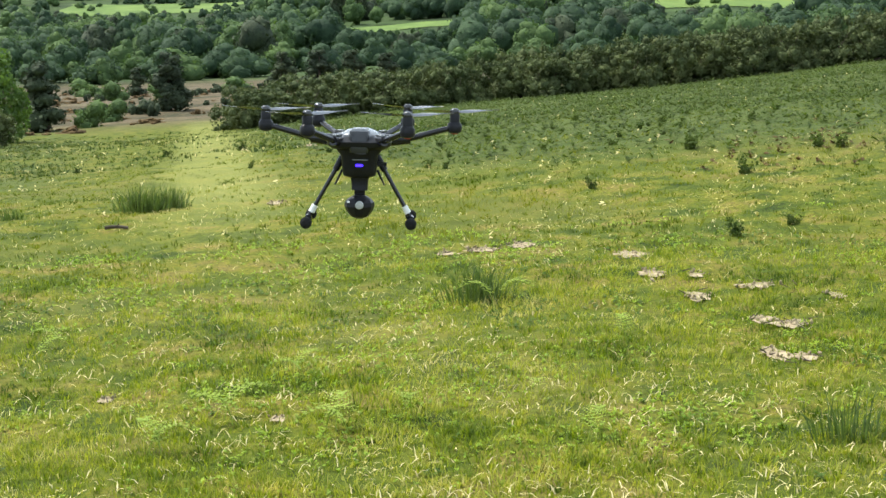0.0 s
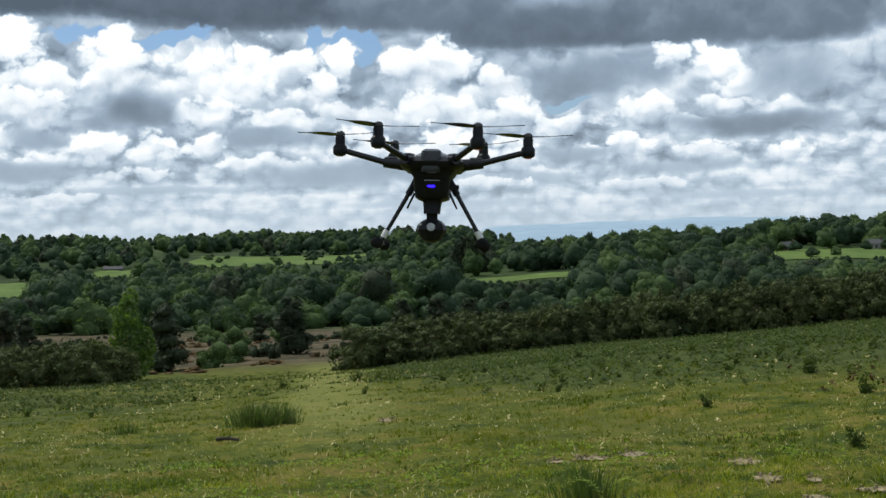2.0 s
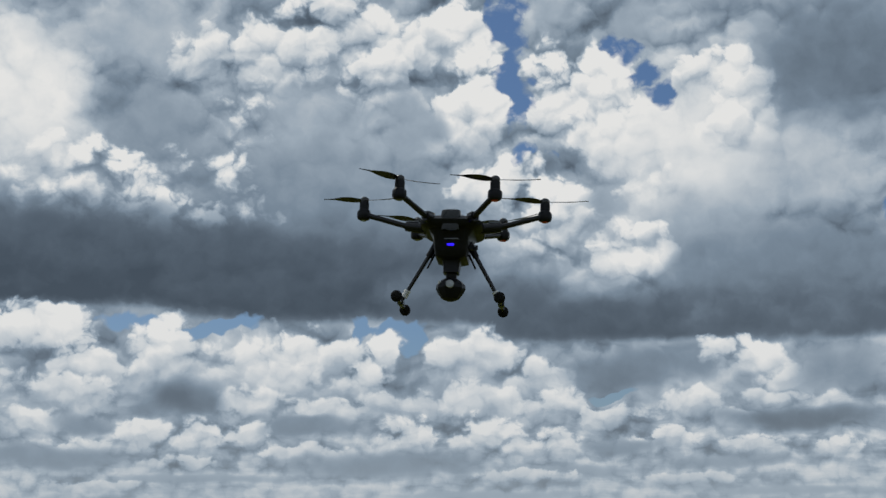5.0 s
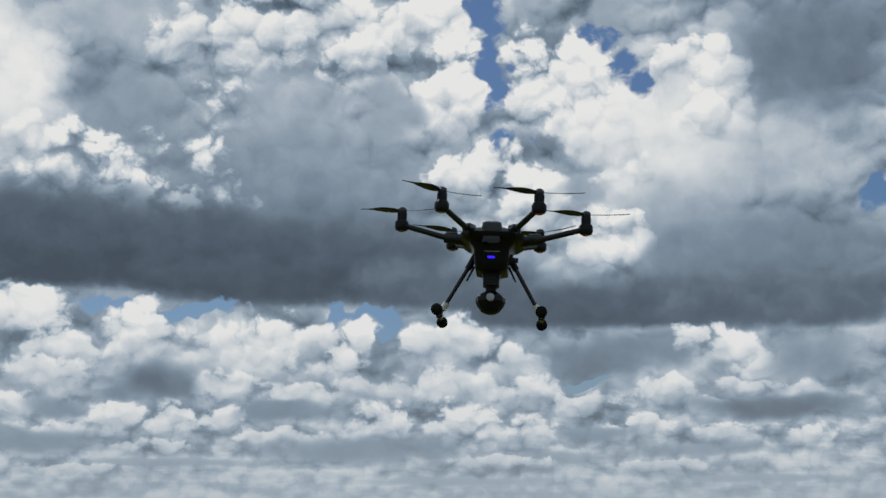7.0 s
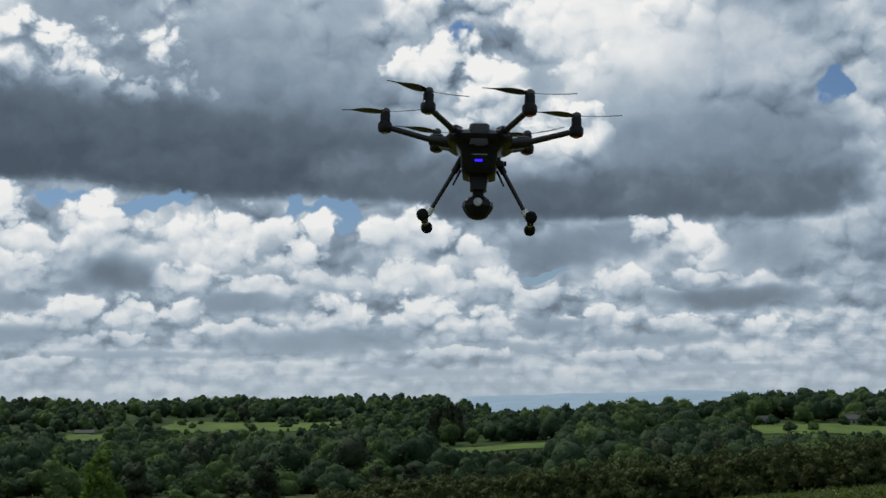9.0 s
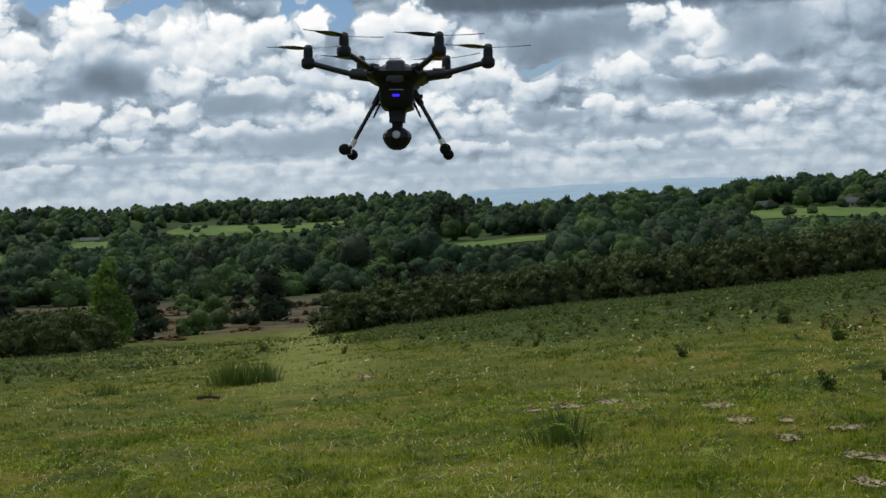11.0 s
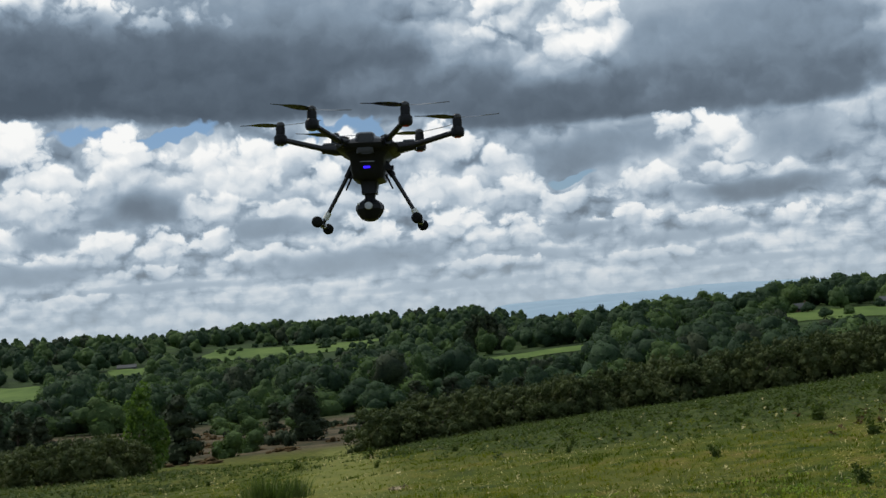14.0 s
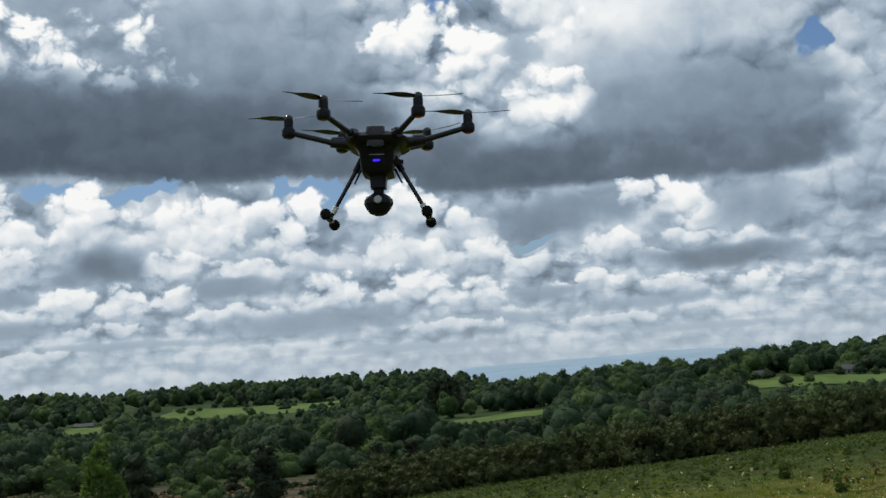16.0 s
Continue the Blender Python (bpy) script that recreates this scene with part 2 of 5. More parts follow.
cloud(ROW, -3.1, 4.9, 1.83, 0.92, 0.85, 0.51)
cloud(ROW, 0.3, 4.9, 1.83, 0.92, 0.91, 0.53)
cloud(ROW, 3.3, 4.8, 1.61, 0.83, 0.93, 0.55)
cloud(ROW, 5.5, 4.2, 1.83, 0.78, 0.87, 0.53)
cloud(ROW, 8.7, 4.7, 1.38, 0.69, 0.95, 0.55)
cloud(ROW, 10.6, 4.0, 1.38, 0.55, 0.83, 0.51)
cloud(ROW, 12.6, 5.0, 1.83, 0.46, 0.89, 0.57)
cloud(ROW, -13.2, 3.8, 1.26, 0.83, 1.01, 0.59)
cloud(ROW, -11.2, 3.7, 1.26, 0.83, 0.99, 0.59)
cloud(ROW, -9.0, 3.7, 1.38, 0.78, 0.93, 0.55)
cloud(ROW, -17.3, 4.1, 1.15, 0.64, 0.95, 0.55)
cloud(ROW, -15.8, 3.3, 1.38, 0.55, 0.87, 0.53)
cloud(ROW, -2.7, 3.6, 1.61, 0.83, 0.97, 0.57)
cloud(ROW, 0.3, 3.6, 1.83, 0.96, 1.03, 0.57)
cloud(ROW, 2.8, 3.2, 1.61, 0.78, 0.97, 0.57)
cloud(ROW, 7.7, 3.3, 1.38, 0.60, 0.97, 0.59)
cloud(ROW, 11.2, 3.0, 1.38, 0.50, 0.95, 0.59)
cloud(ROW, 14.2, 2.9, 1.38, 0.50, 0.97, 0.59)
cloud(MASS, 10.1, 2.4, 3.21, 0.32, 0.50, 0.42)
cloud(MASS, 3.9, 2.2, 2.75, 0.32, 0.52, 0.44)
cloud(ROW, -12.1, 2.7, 2.06, 0.37, 0.83, 0.57)
cloud(ROW, -6.5, 3.0, 2.06, 0.41, 0.87, 0.57)
cloud(ROW, 2.1, 2.0, 2.06, 0.32, 0.87, 0.59)
cloud(ROW, 8.1, 1.8, 2.75, 0.28, 0.83, 0.59)
cloud(MASS, -11.0, 2.1, 4.13, 0.23, 0.52, 0.44)
cloud(ROW, -15.3, 1.8, 2.75, 0.28, 0.83, 0.59)
cloud(ROW, -6.3, 1.6, 3.21, 0.23, 0.83, 0.61)
cloud(MASS, 0.3, 1.3, 4.59, 0.23, 0.54, 0.46)
cloud(MASS, 12.4, 1.3, 3.44, 0.21, 0.54, 0.46)
# grey clouds before the rows
cloud(MASS, -11.8, 5.2, 2.02, 1.06, 0.28, 0.18)
cloud(MASS, 13.0, 4.1, 4.13, 0.69, 0.24, 0.18)
cloud(MASS, 6.3, 6.2, 2.87, 1.15, 0.38, 0.28)
cloud(MASS, 14.4, 6.2, 2.52, 1.03, 0.50, 0.38)
cloud(MASS, -3.4, 2.5, 5.28, 0.64, 0.40, 0.34)
cloud(MASS, -16.8, 2.9, 3.90, 0.64, 0.40, 0.34)
cloud(MASS, -6.3, 4.0, 2.52, 0.46, 0.42, 0.36)
cloud(MASS, 5.9, 3.1, 2.06, 0.37, 0.44, 0.38)
cloud(MASS, -15.4, 4.3, 1.61, 0.55, 0.44, 0.36)
# breaks in the cloud
cloud(RIFT, 1.8, 20.0, 0.96, 1.38)
cloud(RIFT, 1.9, 18.2, 0.69, 1.38)
cloud(RIFT, 2.3, 16.6, 0.60, 0.92)
cloud(RIFT, 2.6, 14.8, 1.15, 0.37)
cloud(RIFT, 6.7, 19.0, 0.96, 0.55)
cloud(RIFT, 7.5, 18.1, 0.96, 0.60)
cloud(RIFT, 8.3, 17.1, 0.69, 0.60)
cloud(RIFT, 5.8, 5.2, 1.15, 0.18)
cloud(RIFT, 17.4, 12.1, 0.60, 0.83)

cloud_colour = W.ramp(lum, (0.05, (0.068, 0.094, 0.128)), (0.22, (0.120, 0.160, 0.210)), (0.42, (0.243, 0.318, 0.405)), (0.60, (0.428, 0.515, 0.606)), (0.78, (0.72, 0.775, 0.82)), (0.98, (1.0, 1.0, 0.985)))
sky_tex = W.add("ShaderNodeTexSky")
sky_tex.sky_type, sky_tex.sun_disc = "NISHITA", False
sky_tex.sun_elevation, sky_tex.sun_rotation = radians(SUN_EL), radians(SUN_AZ)
sky_blue = W.mix(1.0, sky_tex.outputs[0], (0.050, 0.064, 0.082), "MULTIPLY")
colour = W.mix(cover, sky_blue, cloud_colour)
# paler, hazier air low down
haze = W.math("EXPONENT", W.math("MULTIPLY", W.math("MAXIMUM", el, 0.0), -0.36))
colour = W.mix(W.math("MULTIPLY", haze, 0.88), colour, (0.45, 0.535, 0.61))
below = W.step(el, -3.0, 0.0)
colour = W.mix(below, (0.10, 0.13, 0.07), colour)
bg = W.add("ShaderNodeBackground")
W.put(bg.inputs[0], colour)
bg.inputs[1].default_value = 1.0
wt.links.new(bg.outputs[0], W.add("ShaderNodeOutputWorld").inputs[0])

sun = new("sun", bpy.data.lights.new("sun", "SUN"))
sun.data.energy, sun.data.angle, sun.data.color = 2.55, radians(0.6), (1.0, 0.95, 0.86)
sun_way = Vector((math.sin(radians(SUN_AZ)) * math.cos(radians(SUN_EL)), math.cos(radians(SUN_AZ)) * math.cos(radians(SUN_EL)), math.sin(radians(SUN_EL))))
sun.matrix_world = look(sun_way * 50, (0, 0, 0))


# ---------------------------------------------------------------- materials
def material(name, build, rough=0.8, metal=0.0, spec=0.3):
    m = bpy.data.materials.new(name)
    m.use_nodes = True
    t = Net(m.node_tree)
    p = m.node_tree.nodes["Principled BSDF"]
    p.inputs["Roughness"].default_value = rough
    p.inputs["Metallic"].default_value = metal
    p.inputs["Specular IOR Level"].default_value = spec
    build(t, p)
    return m


def place_of(t):
    return t.add("ShaderNodeNewGeometry").outputs["Position"]


def own(t):
    return t.add("ShaderNodeTexCoord").outputs["Object"]


def bump(t, p, height, strength=0.3, distance=0.02):
    b = t.add("ShaderNodeBump")
    b.inputs["Strength"].default_value = strength
    b.inputs["Distance"].default_value = distance
    t.put(b.inputs["Height"], height)
    t.put(p.inputs["Normal"], b.outputs[0])


def turf_look(t, p):
    at = place_of(t)
    big, mid, fine = t.noise(at, 0.13, 5, 0.6), t.noise(at, 1.3, 6, 0.65), t.noise(at, 16.0, 6, 0.7)
    c = t.ramp(mid.outputs[0], (0.34, (0.021, 0.039, 0.004)), (0.46, (0.062, 0.084, 0.007)), (0.54, (0.113, 0.116, 0.012)), (0.63, (0.141, 0.116, 0.030)))
    c2 = t.ramp(fine.outputs[0], (0.32, (0.30, 0.34, 0.26)), (0.50, (0.95, 0.95, 0.95)), (0.70, (1.6, 1.5, 1.2)))
    c = t.mix(1.0, c, c2, "MULTIPLY")
    c = t.mix(t.step(big.outputs[0], 0.48, 0.66), c, t.mix(0.5, c, (0.130, 0.120, 0.032)))
    dull = t.noise(at, 0.42, 5, 0.6)
    c = t.mix(t.step(dull.outputs[0], 0.46, 0.60), c, t.mix(0.5, c, (0.066, 0.084, 0.008)))
    where = t.add("ShaderNodeSeparateXYZ")
    t.put(where.inputs[0], at)
    # low weeds cover the bank that climbs to the right
    slant = t.math("ADD", where.outputs[0], t.math("MULTIPLY", where.outputs[1], 0.10))
    beyond = t.math("ADD", where.outputs[1], t.math("MULTIPLY", where.outputs[0], 0.35))
    bank_of = t.math("MULTIPLY", t.step(t.math("ADD", slant, t.math("MULTIPLY", dull.outputs[0], 4.0)), 4.0, 8.0), t.step(t.math("ADD", beyond, t.math("MULTIPLY", mid.outputs[0], 6.0)), 29.0, 35.0))
    weedy = t.ramp(t.noise(at, 2.2, 6, 0.7).outputs[0], (0.34, (0.015, 0.031, 0.008)), (0.52, (0.044, 0.066, 0.015)), (0.70, (0.088, 0.105, 0.029)))
    c = t.mix(t.math("MULTIPLY", bank_of, 0.85), c, weedy)
    # and darker patches of weeds lie on the left of the brow
    left_of = t.math("MULTIPLY", t.step(t.math("ADD", where.outputs[0], t.math("MULTIPLY", where.outputs[1], 0.15)), 0.5, -3.5), t.step(where.outputs[1], 24.0, 34.0))
    left_of = t.math("MULTIPLY", left_of, t.step(t.noise(at, 0.22, 4, 0.6).outputs[0], 0.40, 0.56))
    c = t.mix(t.math("MULTIPLY", left_of, 0.75), c, weedy)
    # a trodden way runs down the meadow
    off = t.math("ABSOLUTE", t.math("SUBTRACT", t.math("ADD", where.outputs[0], t.math("MULTIPLY", mid.outputs[0], 1.1)), t.math("ADD", t.math("MULTIPLY", where.outputs[1], -0.080), 0.75)))
    c = t.mix(t.math("MULTIPLY", t.math("MULTIPLY", t.math("SUBTRACT", 1.0, t.step(off, 0.4, 1.8)), t.step(where.outputs[1], 17.0, 28.0)), 0.75), c, t.mix(0.25, (0.210, 0.215, 0.060), c))
    # mottled, darker turf down the slope: cloud shade put into the colour
    c = t.mix(t.math("MULTIPLY", t.step(t.math("ADD", where.outputs[1], t.math("MULTIPLY", dull.outputs[0], 30.0)), 22.0, 70.0), 0.22), c, t.ramp(t.noise(at, 0.9, 6, 0.7).outputs[0], (0.36, (0.028, 0.046, 0.006)), (0.62, (0.080, 0.102, 0.014))))
    # beyond the brow the turf gives way to rough heath and wood floor
    far = t.add("ShaderNodeSeparateXYZ")
    t.put(far.inputs[0], at)
    heath = t.ramp(t.noise(at, 0.16, 7, 0.75).outputs[0], (0.36, (0.030, 0.034, 0.015)), (0.46, (0.066, 0.054, 0.030)), (0.58, (0.112, 0.086, 0.052)), (0.68, (0.070, 0.076, 0.030)))
    heath = t.mix(1.0, heath, t.ramp(t.noise(at, 1.1, 6, 0.75).outputs[0], (0.36, (0.45, 0.50, 0.45)), (0.52, (1.0, 1.0, 1.0)), (0.66, (1.35, 1.25, 1.1))), "MULTIPLY")
    c = t.mix(t.step(far.outputs[1], 84.0, 102.0), c, heath)
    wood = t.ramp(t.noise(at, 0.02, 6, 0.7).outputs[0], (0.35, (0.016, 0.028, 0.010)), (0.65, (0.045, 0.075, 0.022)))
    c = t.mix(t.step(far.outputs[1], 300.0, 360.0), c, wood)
    t.put(p.inputs["Base Color"], c)
    bump(t, p, t.math("ADD", mid.outputs[0], t.math("MULTIPLY", fine.outputs[0], 0.6)), 0.9, 0.05)


def leaf_look(dark, light, scale=0.35, through_light=0.25, clump=1.4):
    """Foliage: colour drifts from plant to plant, and clumps of leaves stand out of hollows shaded in the colour."""
    def build(t, p):
        at = place_of(t)
        island = t.add("ShaderNodeNewGeometry").outputs["Random Per Island"]
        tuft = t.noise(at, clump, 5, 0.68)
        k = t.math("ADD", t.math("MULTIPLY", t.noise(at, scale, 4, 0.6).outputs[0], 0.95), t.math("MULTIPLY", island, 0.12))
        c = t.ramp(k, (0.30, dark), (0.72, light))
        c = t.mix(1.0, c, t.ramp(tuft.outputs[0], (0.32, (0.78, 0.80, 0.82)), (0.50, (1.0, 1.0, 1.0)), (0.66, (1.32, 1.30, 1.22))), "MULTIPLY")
        t.put(p.inputs["Base Color"], c)
        bump(t, p, tuft.outputs[0], 0.6, 0.8 / clump)
        if through_light:
            out = t.tree.nodes["Material Output"]
            tr = t.add("ShaderNodeBsdfTranslucent")
            t.put(tr.inputs[0], t.mix(1.0, c, (1.35, 1.5, 0.6), "MULTIPLY"))
            mx = t.add("ShaderNodeMixShader")
            mx.inputs[0].default_value = through_light
            t.tree.links.new(p.outputs[0], mx.inputs[1])
            t.tree.links.new(tr.outputs[0], mx.inputs[2])
            t.tree.links.new(mx.outputs[0], out.inputs[0])
    return build


def plain_look(base, worn, scale=40.0, bumpy=0.15, distance=0.001):
    def build(t, p):
        n = t.noise(own(t), scale, 6, 0.65)
        n2 = t.noise(own(t), scale * 0.12, 3)
        k = t.math("ADD", t.math("MULTIPLY", n.outputs[0], 0.6), t.math("MULTIPLY", n2.outputs[0], 0.4))
        t.put(p.inputs["Base Color"], t.ramp(k, (0.35, base), (0.68, worn)))
        r = p.inputs["Roughness"].default_value
        t.put(p.inputs["Roughness"], t.math("ADD", t.math("MULTIPLY", n2.outputs[0], 0.25), r - 0.12))
        bump(t, p, n.outputs[0], bumpy, distance)
    return build


def field_look(t, p):
    at = place_of(t)
    k = t.noise(t.vec("MULTIPLY", at, (1.0, 0.35, 1.0)), 0.05, 7, 0.7)
    t.put(p.inputs["Base Color"], t.ramp(k.outputs[0], (0.35, (0.066, 0.110, 0.028)), (0.65, (0.118, 0.172, 0.044))))


def blade_look(t, p):
    at = place_of(t)
    island = t.add("ShaderNodeNewGeometry").outputs["Random Per Island"]
    k = t.math("ADD", t.math("MULTIPLY", t.noise(at, 0.8, 5, 0.65).outputs[0], 0.95), t.math("MULTIPLY", t.noise(at, 5.0, 3, 0.6).outputs[0], 0.42))
    k = t.math("ADD", k, t.math("MULTIPLY", island, 0.18))
    k = t.math("SUBTRACT", k, 0.20)
    c = t.ramp(k, (0.40, (0.032, 0.058, 0.005)), (0.52, (0.106, 0.148, 0.009)), (0.64, (0.235, 0.255, 0.026)), (0.82, (0.46, 0.38, 0.17)))
    t.put(p.inputs["Base Color"], c)
    out = t.tree.nodes["Material Output"]
    tr = t.add("ShaderNodeBsdfTranslucent")
    t.put(tr.inputs[0], t.mix(1.0, c, (1.5, 1.6, 0.6), "MULTIPLY"))
    mx = t.add("ShaderNodeMixShader")
    mx.inputs[0].default_value = 0.35
    t.tree.links.new(p.outputs[0], mx.inputs[1])
    t.tree.links.new(tr.outputs[0], mx.inputs[2])
    t.tree.links.new(mx.outputs[0], out.inputs[0])


def meadow_look(t, p):
    """Short turf farther off: green, with yellower patches."""
    at = place_of(t)
    island = t.add("ShaderNodeNewGeometry").outputs["Random Per Island"]
    k = t.math("ADD", t.math("MULTIPLY", t.noise(at, 0.5, 5, 0.65).outputs[0], 0.9), t.math("MULTIPLY", island, 0.14))
    c = t.ramp(k, (0.40, (0.046, 0.071, 0.005)), (0.52, (0.098, 0.123, 0.008)), (0.66, (0.176, 0.180, 0.021)))
    t.put(p.inputs["Base Color"], c)
    tr = t.add("ShaderNodeBsdfTranslucent")
    t.put(tr.inputs[0], t.mix(1.0, c, (1.4, 1.5, 0.6), "MULTIPLY"))
    mx = t.add("ShaderNodeMixShader")
    mx.inputs[0].default_value = 0.35
    t.tree.links.new(p.outputs[0], mx.inputs[1])
    t.tree.links.new(tr.outputs[0], mx.inputs[2])
    t.tree.links.new(mx.outputs[0], t.tree.nodes["Material Output"].inputs[0])


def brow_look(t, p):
    """Rougher grass among weeds near the brow, darkened in its colour for cloud shade on the slope."""
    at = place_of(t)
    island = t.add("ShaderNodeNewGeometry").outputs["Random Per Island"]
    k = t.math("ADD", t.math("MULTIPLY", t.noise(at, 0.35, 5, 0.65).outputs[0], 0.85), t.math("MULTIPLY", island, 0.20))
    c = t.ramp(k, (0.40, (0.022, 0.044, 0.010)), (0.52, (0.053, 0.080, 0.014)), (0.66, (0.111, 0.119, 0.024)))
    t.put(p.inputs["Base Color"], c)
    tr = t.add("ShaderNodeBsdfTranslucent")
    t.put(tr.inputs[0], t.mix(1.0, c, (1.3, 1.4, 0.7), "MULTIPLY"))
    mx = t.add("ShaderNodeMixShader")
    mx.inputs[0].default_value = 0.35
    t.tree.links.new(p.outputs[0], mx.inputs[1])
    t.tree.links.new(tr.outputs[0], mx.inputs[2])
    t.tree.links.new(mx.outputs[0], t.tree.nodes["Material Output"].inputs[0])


def lit_look(colour, strength):
    def build(t, p):
        p.inputs["Base Color"].default_value = (*colour, 1)
        p.inputs["Emission Color"].default_value = (*colour, 1)
        p.inputs["Emission Strength"].default_value = strength
    return build


TURF = material("turf", turf_look, 0.95, spec=0.1)
BLADES = material("grass_blades", blade_look, 0.5, spec=0.16)
MEAD = material("meadow_blades", meadow_look, 0.55, spec=0.16)
BROW = material("shaded_brow_grass", brow_look, 0.6, spec=0.2)
FIELD = material("pasture", field_look, 0.95, spec=0.1)
# OAK carries cloud-dimmed crowns and the blue lift of haze in its colour
OAK = material("hazed_oak_leaves", leaf_look((0.021, 0.041, 0.025), (0.052, 0.088, 0.042), 0.055, 0.25, 0.9), 0.75, spec=0.10)
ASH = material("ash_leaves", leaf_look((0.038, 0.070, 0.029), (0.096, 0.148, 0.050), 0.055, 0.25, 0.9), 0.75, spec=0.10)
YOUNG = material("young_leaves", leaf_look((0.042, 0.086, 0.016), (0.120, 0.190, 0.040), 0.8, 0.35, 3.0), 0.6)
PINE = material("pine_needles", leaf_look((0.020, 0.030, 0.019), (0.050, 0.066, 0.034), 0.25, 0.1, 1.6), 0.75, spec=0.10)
GORSE = material("gorse_leaves", leaf_look((0.032, 0.049, 0.020), (0.098, 0.116, 0.046), 0.30, 0.12, 2.6), 0.75, spec=0.10)
WEED = material("weed_leaves", leaf_look((0.031, 0.054, 0.011), (0.086, 0.116, 0.028), 1.0, 0.3, 9.0), 0.7, spec=0.15)
FROND = material("bracken_frond", leaf_look((0.15, 0.22, 0.028), (0.29, 0.36, 0.07), 6.0, 0.35, 30.0), 0.65, spec=0.15)
STRAW = material("dry_straw", leaf_look((0.30, 0.25, 0.11), (0.64, 0.56, 0.32), 4.0, 0.2, 20.0), 0.7)
HERB = material("herb_leaves", leaf_look((0.10, 0.18, 0.012), (0.27, 0.36, 0.035), 2.5, 0.35, 20.0), 0.6, spec=0.2)
LUSH = material("lush_leaves", leaf_look((0.028, 0.062, 0.008), (0.090, 0.150, 0.016), 2.5, 0.35, 20.0), 0.6, spec=0.2)
RUSH = material("rush_stems", leaf_look((0.038, 0.070, 0.016), (0.110, 0.150, 0.040), 2.0, 0.3, 12.0), 0.6)
DEAD = material("dead_bracken", leaf_look((0.044, 0.032, 0.016), (0.130, 0.086, 0.042), 0.3, 0.1, 2.5), 0.9, spec=0.06)
BARK = material("bark", plain_look((0.035, 0.026, 0.018), (0.11, 0.085, 0.06), 9.0, 0.6, 0.02), 0.9)
DRY = material("dry_earth", plain_look((0.10, 0.075, 0.040), (0.42, 0.34, 0.21), 9.0, 0.6, 0.01), 0.95)
# the ridge's pale blue is aerial haze put into its base colour
HILL = material("hazed_hill", plain_look((0.27, 0.37, 0.46), (0.33, 0.43, 0.52), 0.01, 0.0), 1.0, spec=0.0)
BLACK = material("black_plastic", plain_look((0.009, 0.009, 0.011), (0.018, 0.018, 0.021), 60.0, 0.1, 0.0004), 0.36, spec=0.16)
GLOSS = material("glossy_black_shell", plain_look((0.012, 0.013, 0.014), (0.022, 0.023, 0.025), 30.0, 0.03, 0.0003), 0.22, spec=0.5)
CARBON = material("carbon_tube", plain_look((0.009, 0.009, 0.011), (0.017, 0.017, 0.019), 120.0, 0.05, 0.0003), 0.18, spec=0.38)
SILVER = material("grey_gloss_shell", plain_look((0.16, 0.17, 0.18), (0.22, 0.23, 0.24), 30.0, 0.03, 0.0003), 0.22, 0.5, 0.5)
BLADE = material("propeller_plastic", plain_look((0.012, 0.012, 0.013), (0.025, 0.025, 0.026), 80.0, 0.02, 0.0002), 0.20, spec=0.6)
FOAM = material("black_foam", plain_look((0.008, 0.008, 0.008), (0.024, 0.024, 0.023), 160.0, 0.5, 0.001), 0.9, spec=0.1)
WHITE = material("white_plastic", plain_look((0.62, 0.62, 0.60), (0.78, 0.78, 0.76), 50.0, 0.1, 0.0004), 0.4)
LENS = material("lens_glass", plain_look((0.30, 0.31, 0.32), (0.55, 0.56, 0.57), 90.0, 0.05, 0.0003), 0.15, 0.2, 0.6)
BRICK = material("brick_wall", plain_look((0.11, 0.062, 0.045), (0.18, 0.10, 0.07), 1.5, 0.2, 0.02), 0.85)
PLASTER = material("pale_wall", plain_look((0.34, 0.32, 0.28), (0.46, 0.44, 0.40), 1.2, 0.2, 0.02), 0.85)
SLATE = material("roof_slate", plain_look((0.055, 0.058, 0.060), (0.10, 0.105, 0.11), 1.8, 0.4, 0.03), 0.7)
PANE = material("window_pane", plain_look((0.02, 0.025, 0.03), (0.05, 0.055, 0.06), 0.6, 0.0), 0.1, spec=0.6)
LAMP = material("status_light", lit_look((0.05, 0.02, 1.0), 1.1), 0.3)


# ---------------------------------------------------------------- building helpers
def part(name, bm, mat, parent, label=""):
    """Links a bmesh as one mesh object under a thing or a part."""
    me = bpy.data.meshes.new(name)
    bm.to_mesh(me)
    bm.free()
    me.materials.append(mat)
    ob = new(name, me)
    ob.parent = parent
    if label:
        tagged(ob, label)
    return ob


def smooth(ob, angle=0.7):
    me = ob.data
    me.polygons.foreach_set("use_smooth", [True] * len(me.polygons))
    me.set_sharp_from_angle(angle=angle)
    return ob


def sheet(name, verts, faces, mats, slots=None, parent=None, shaded=False):
    """A mesh object from arrays of corners and faces."""
    me = bpy.data.meshes.new(name)
    verts, faces = np.asarray(verts, np.float32), np.asarray(faces, np.int32)
    n, k = faces.shape
    me.vertices.add(len(verts))
    me.vertices.foreach_set("co", verts.ravel())
    me.loops.add(n * k)
    me.loops.foreach_set("vertex_index", faces.ravel())
    me.polygons.add(n)
    me.polygons.foreach_set("loop_start", np.arange(0, n * k, k, dtype=np.int32))
    for m in mats if isinstance(mats, (list, tuple)) else [mats]:
        me.materials.append(m)
    if slots is not None:
        me.polygons.foreach_set("material_index", np.asarray(slots, np.int32))
    if shaded:
        me.polygons.foreach_set("use_smooth", np.ones(n, bool))
    me.update(calc_edges=True)
    ob = new(name, me)
    ob.parent = parent
    return ob


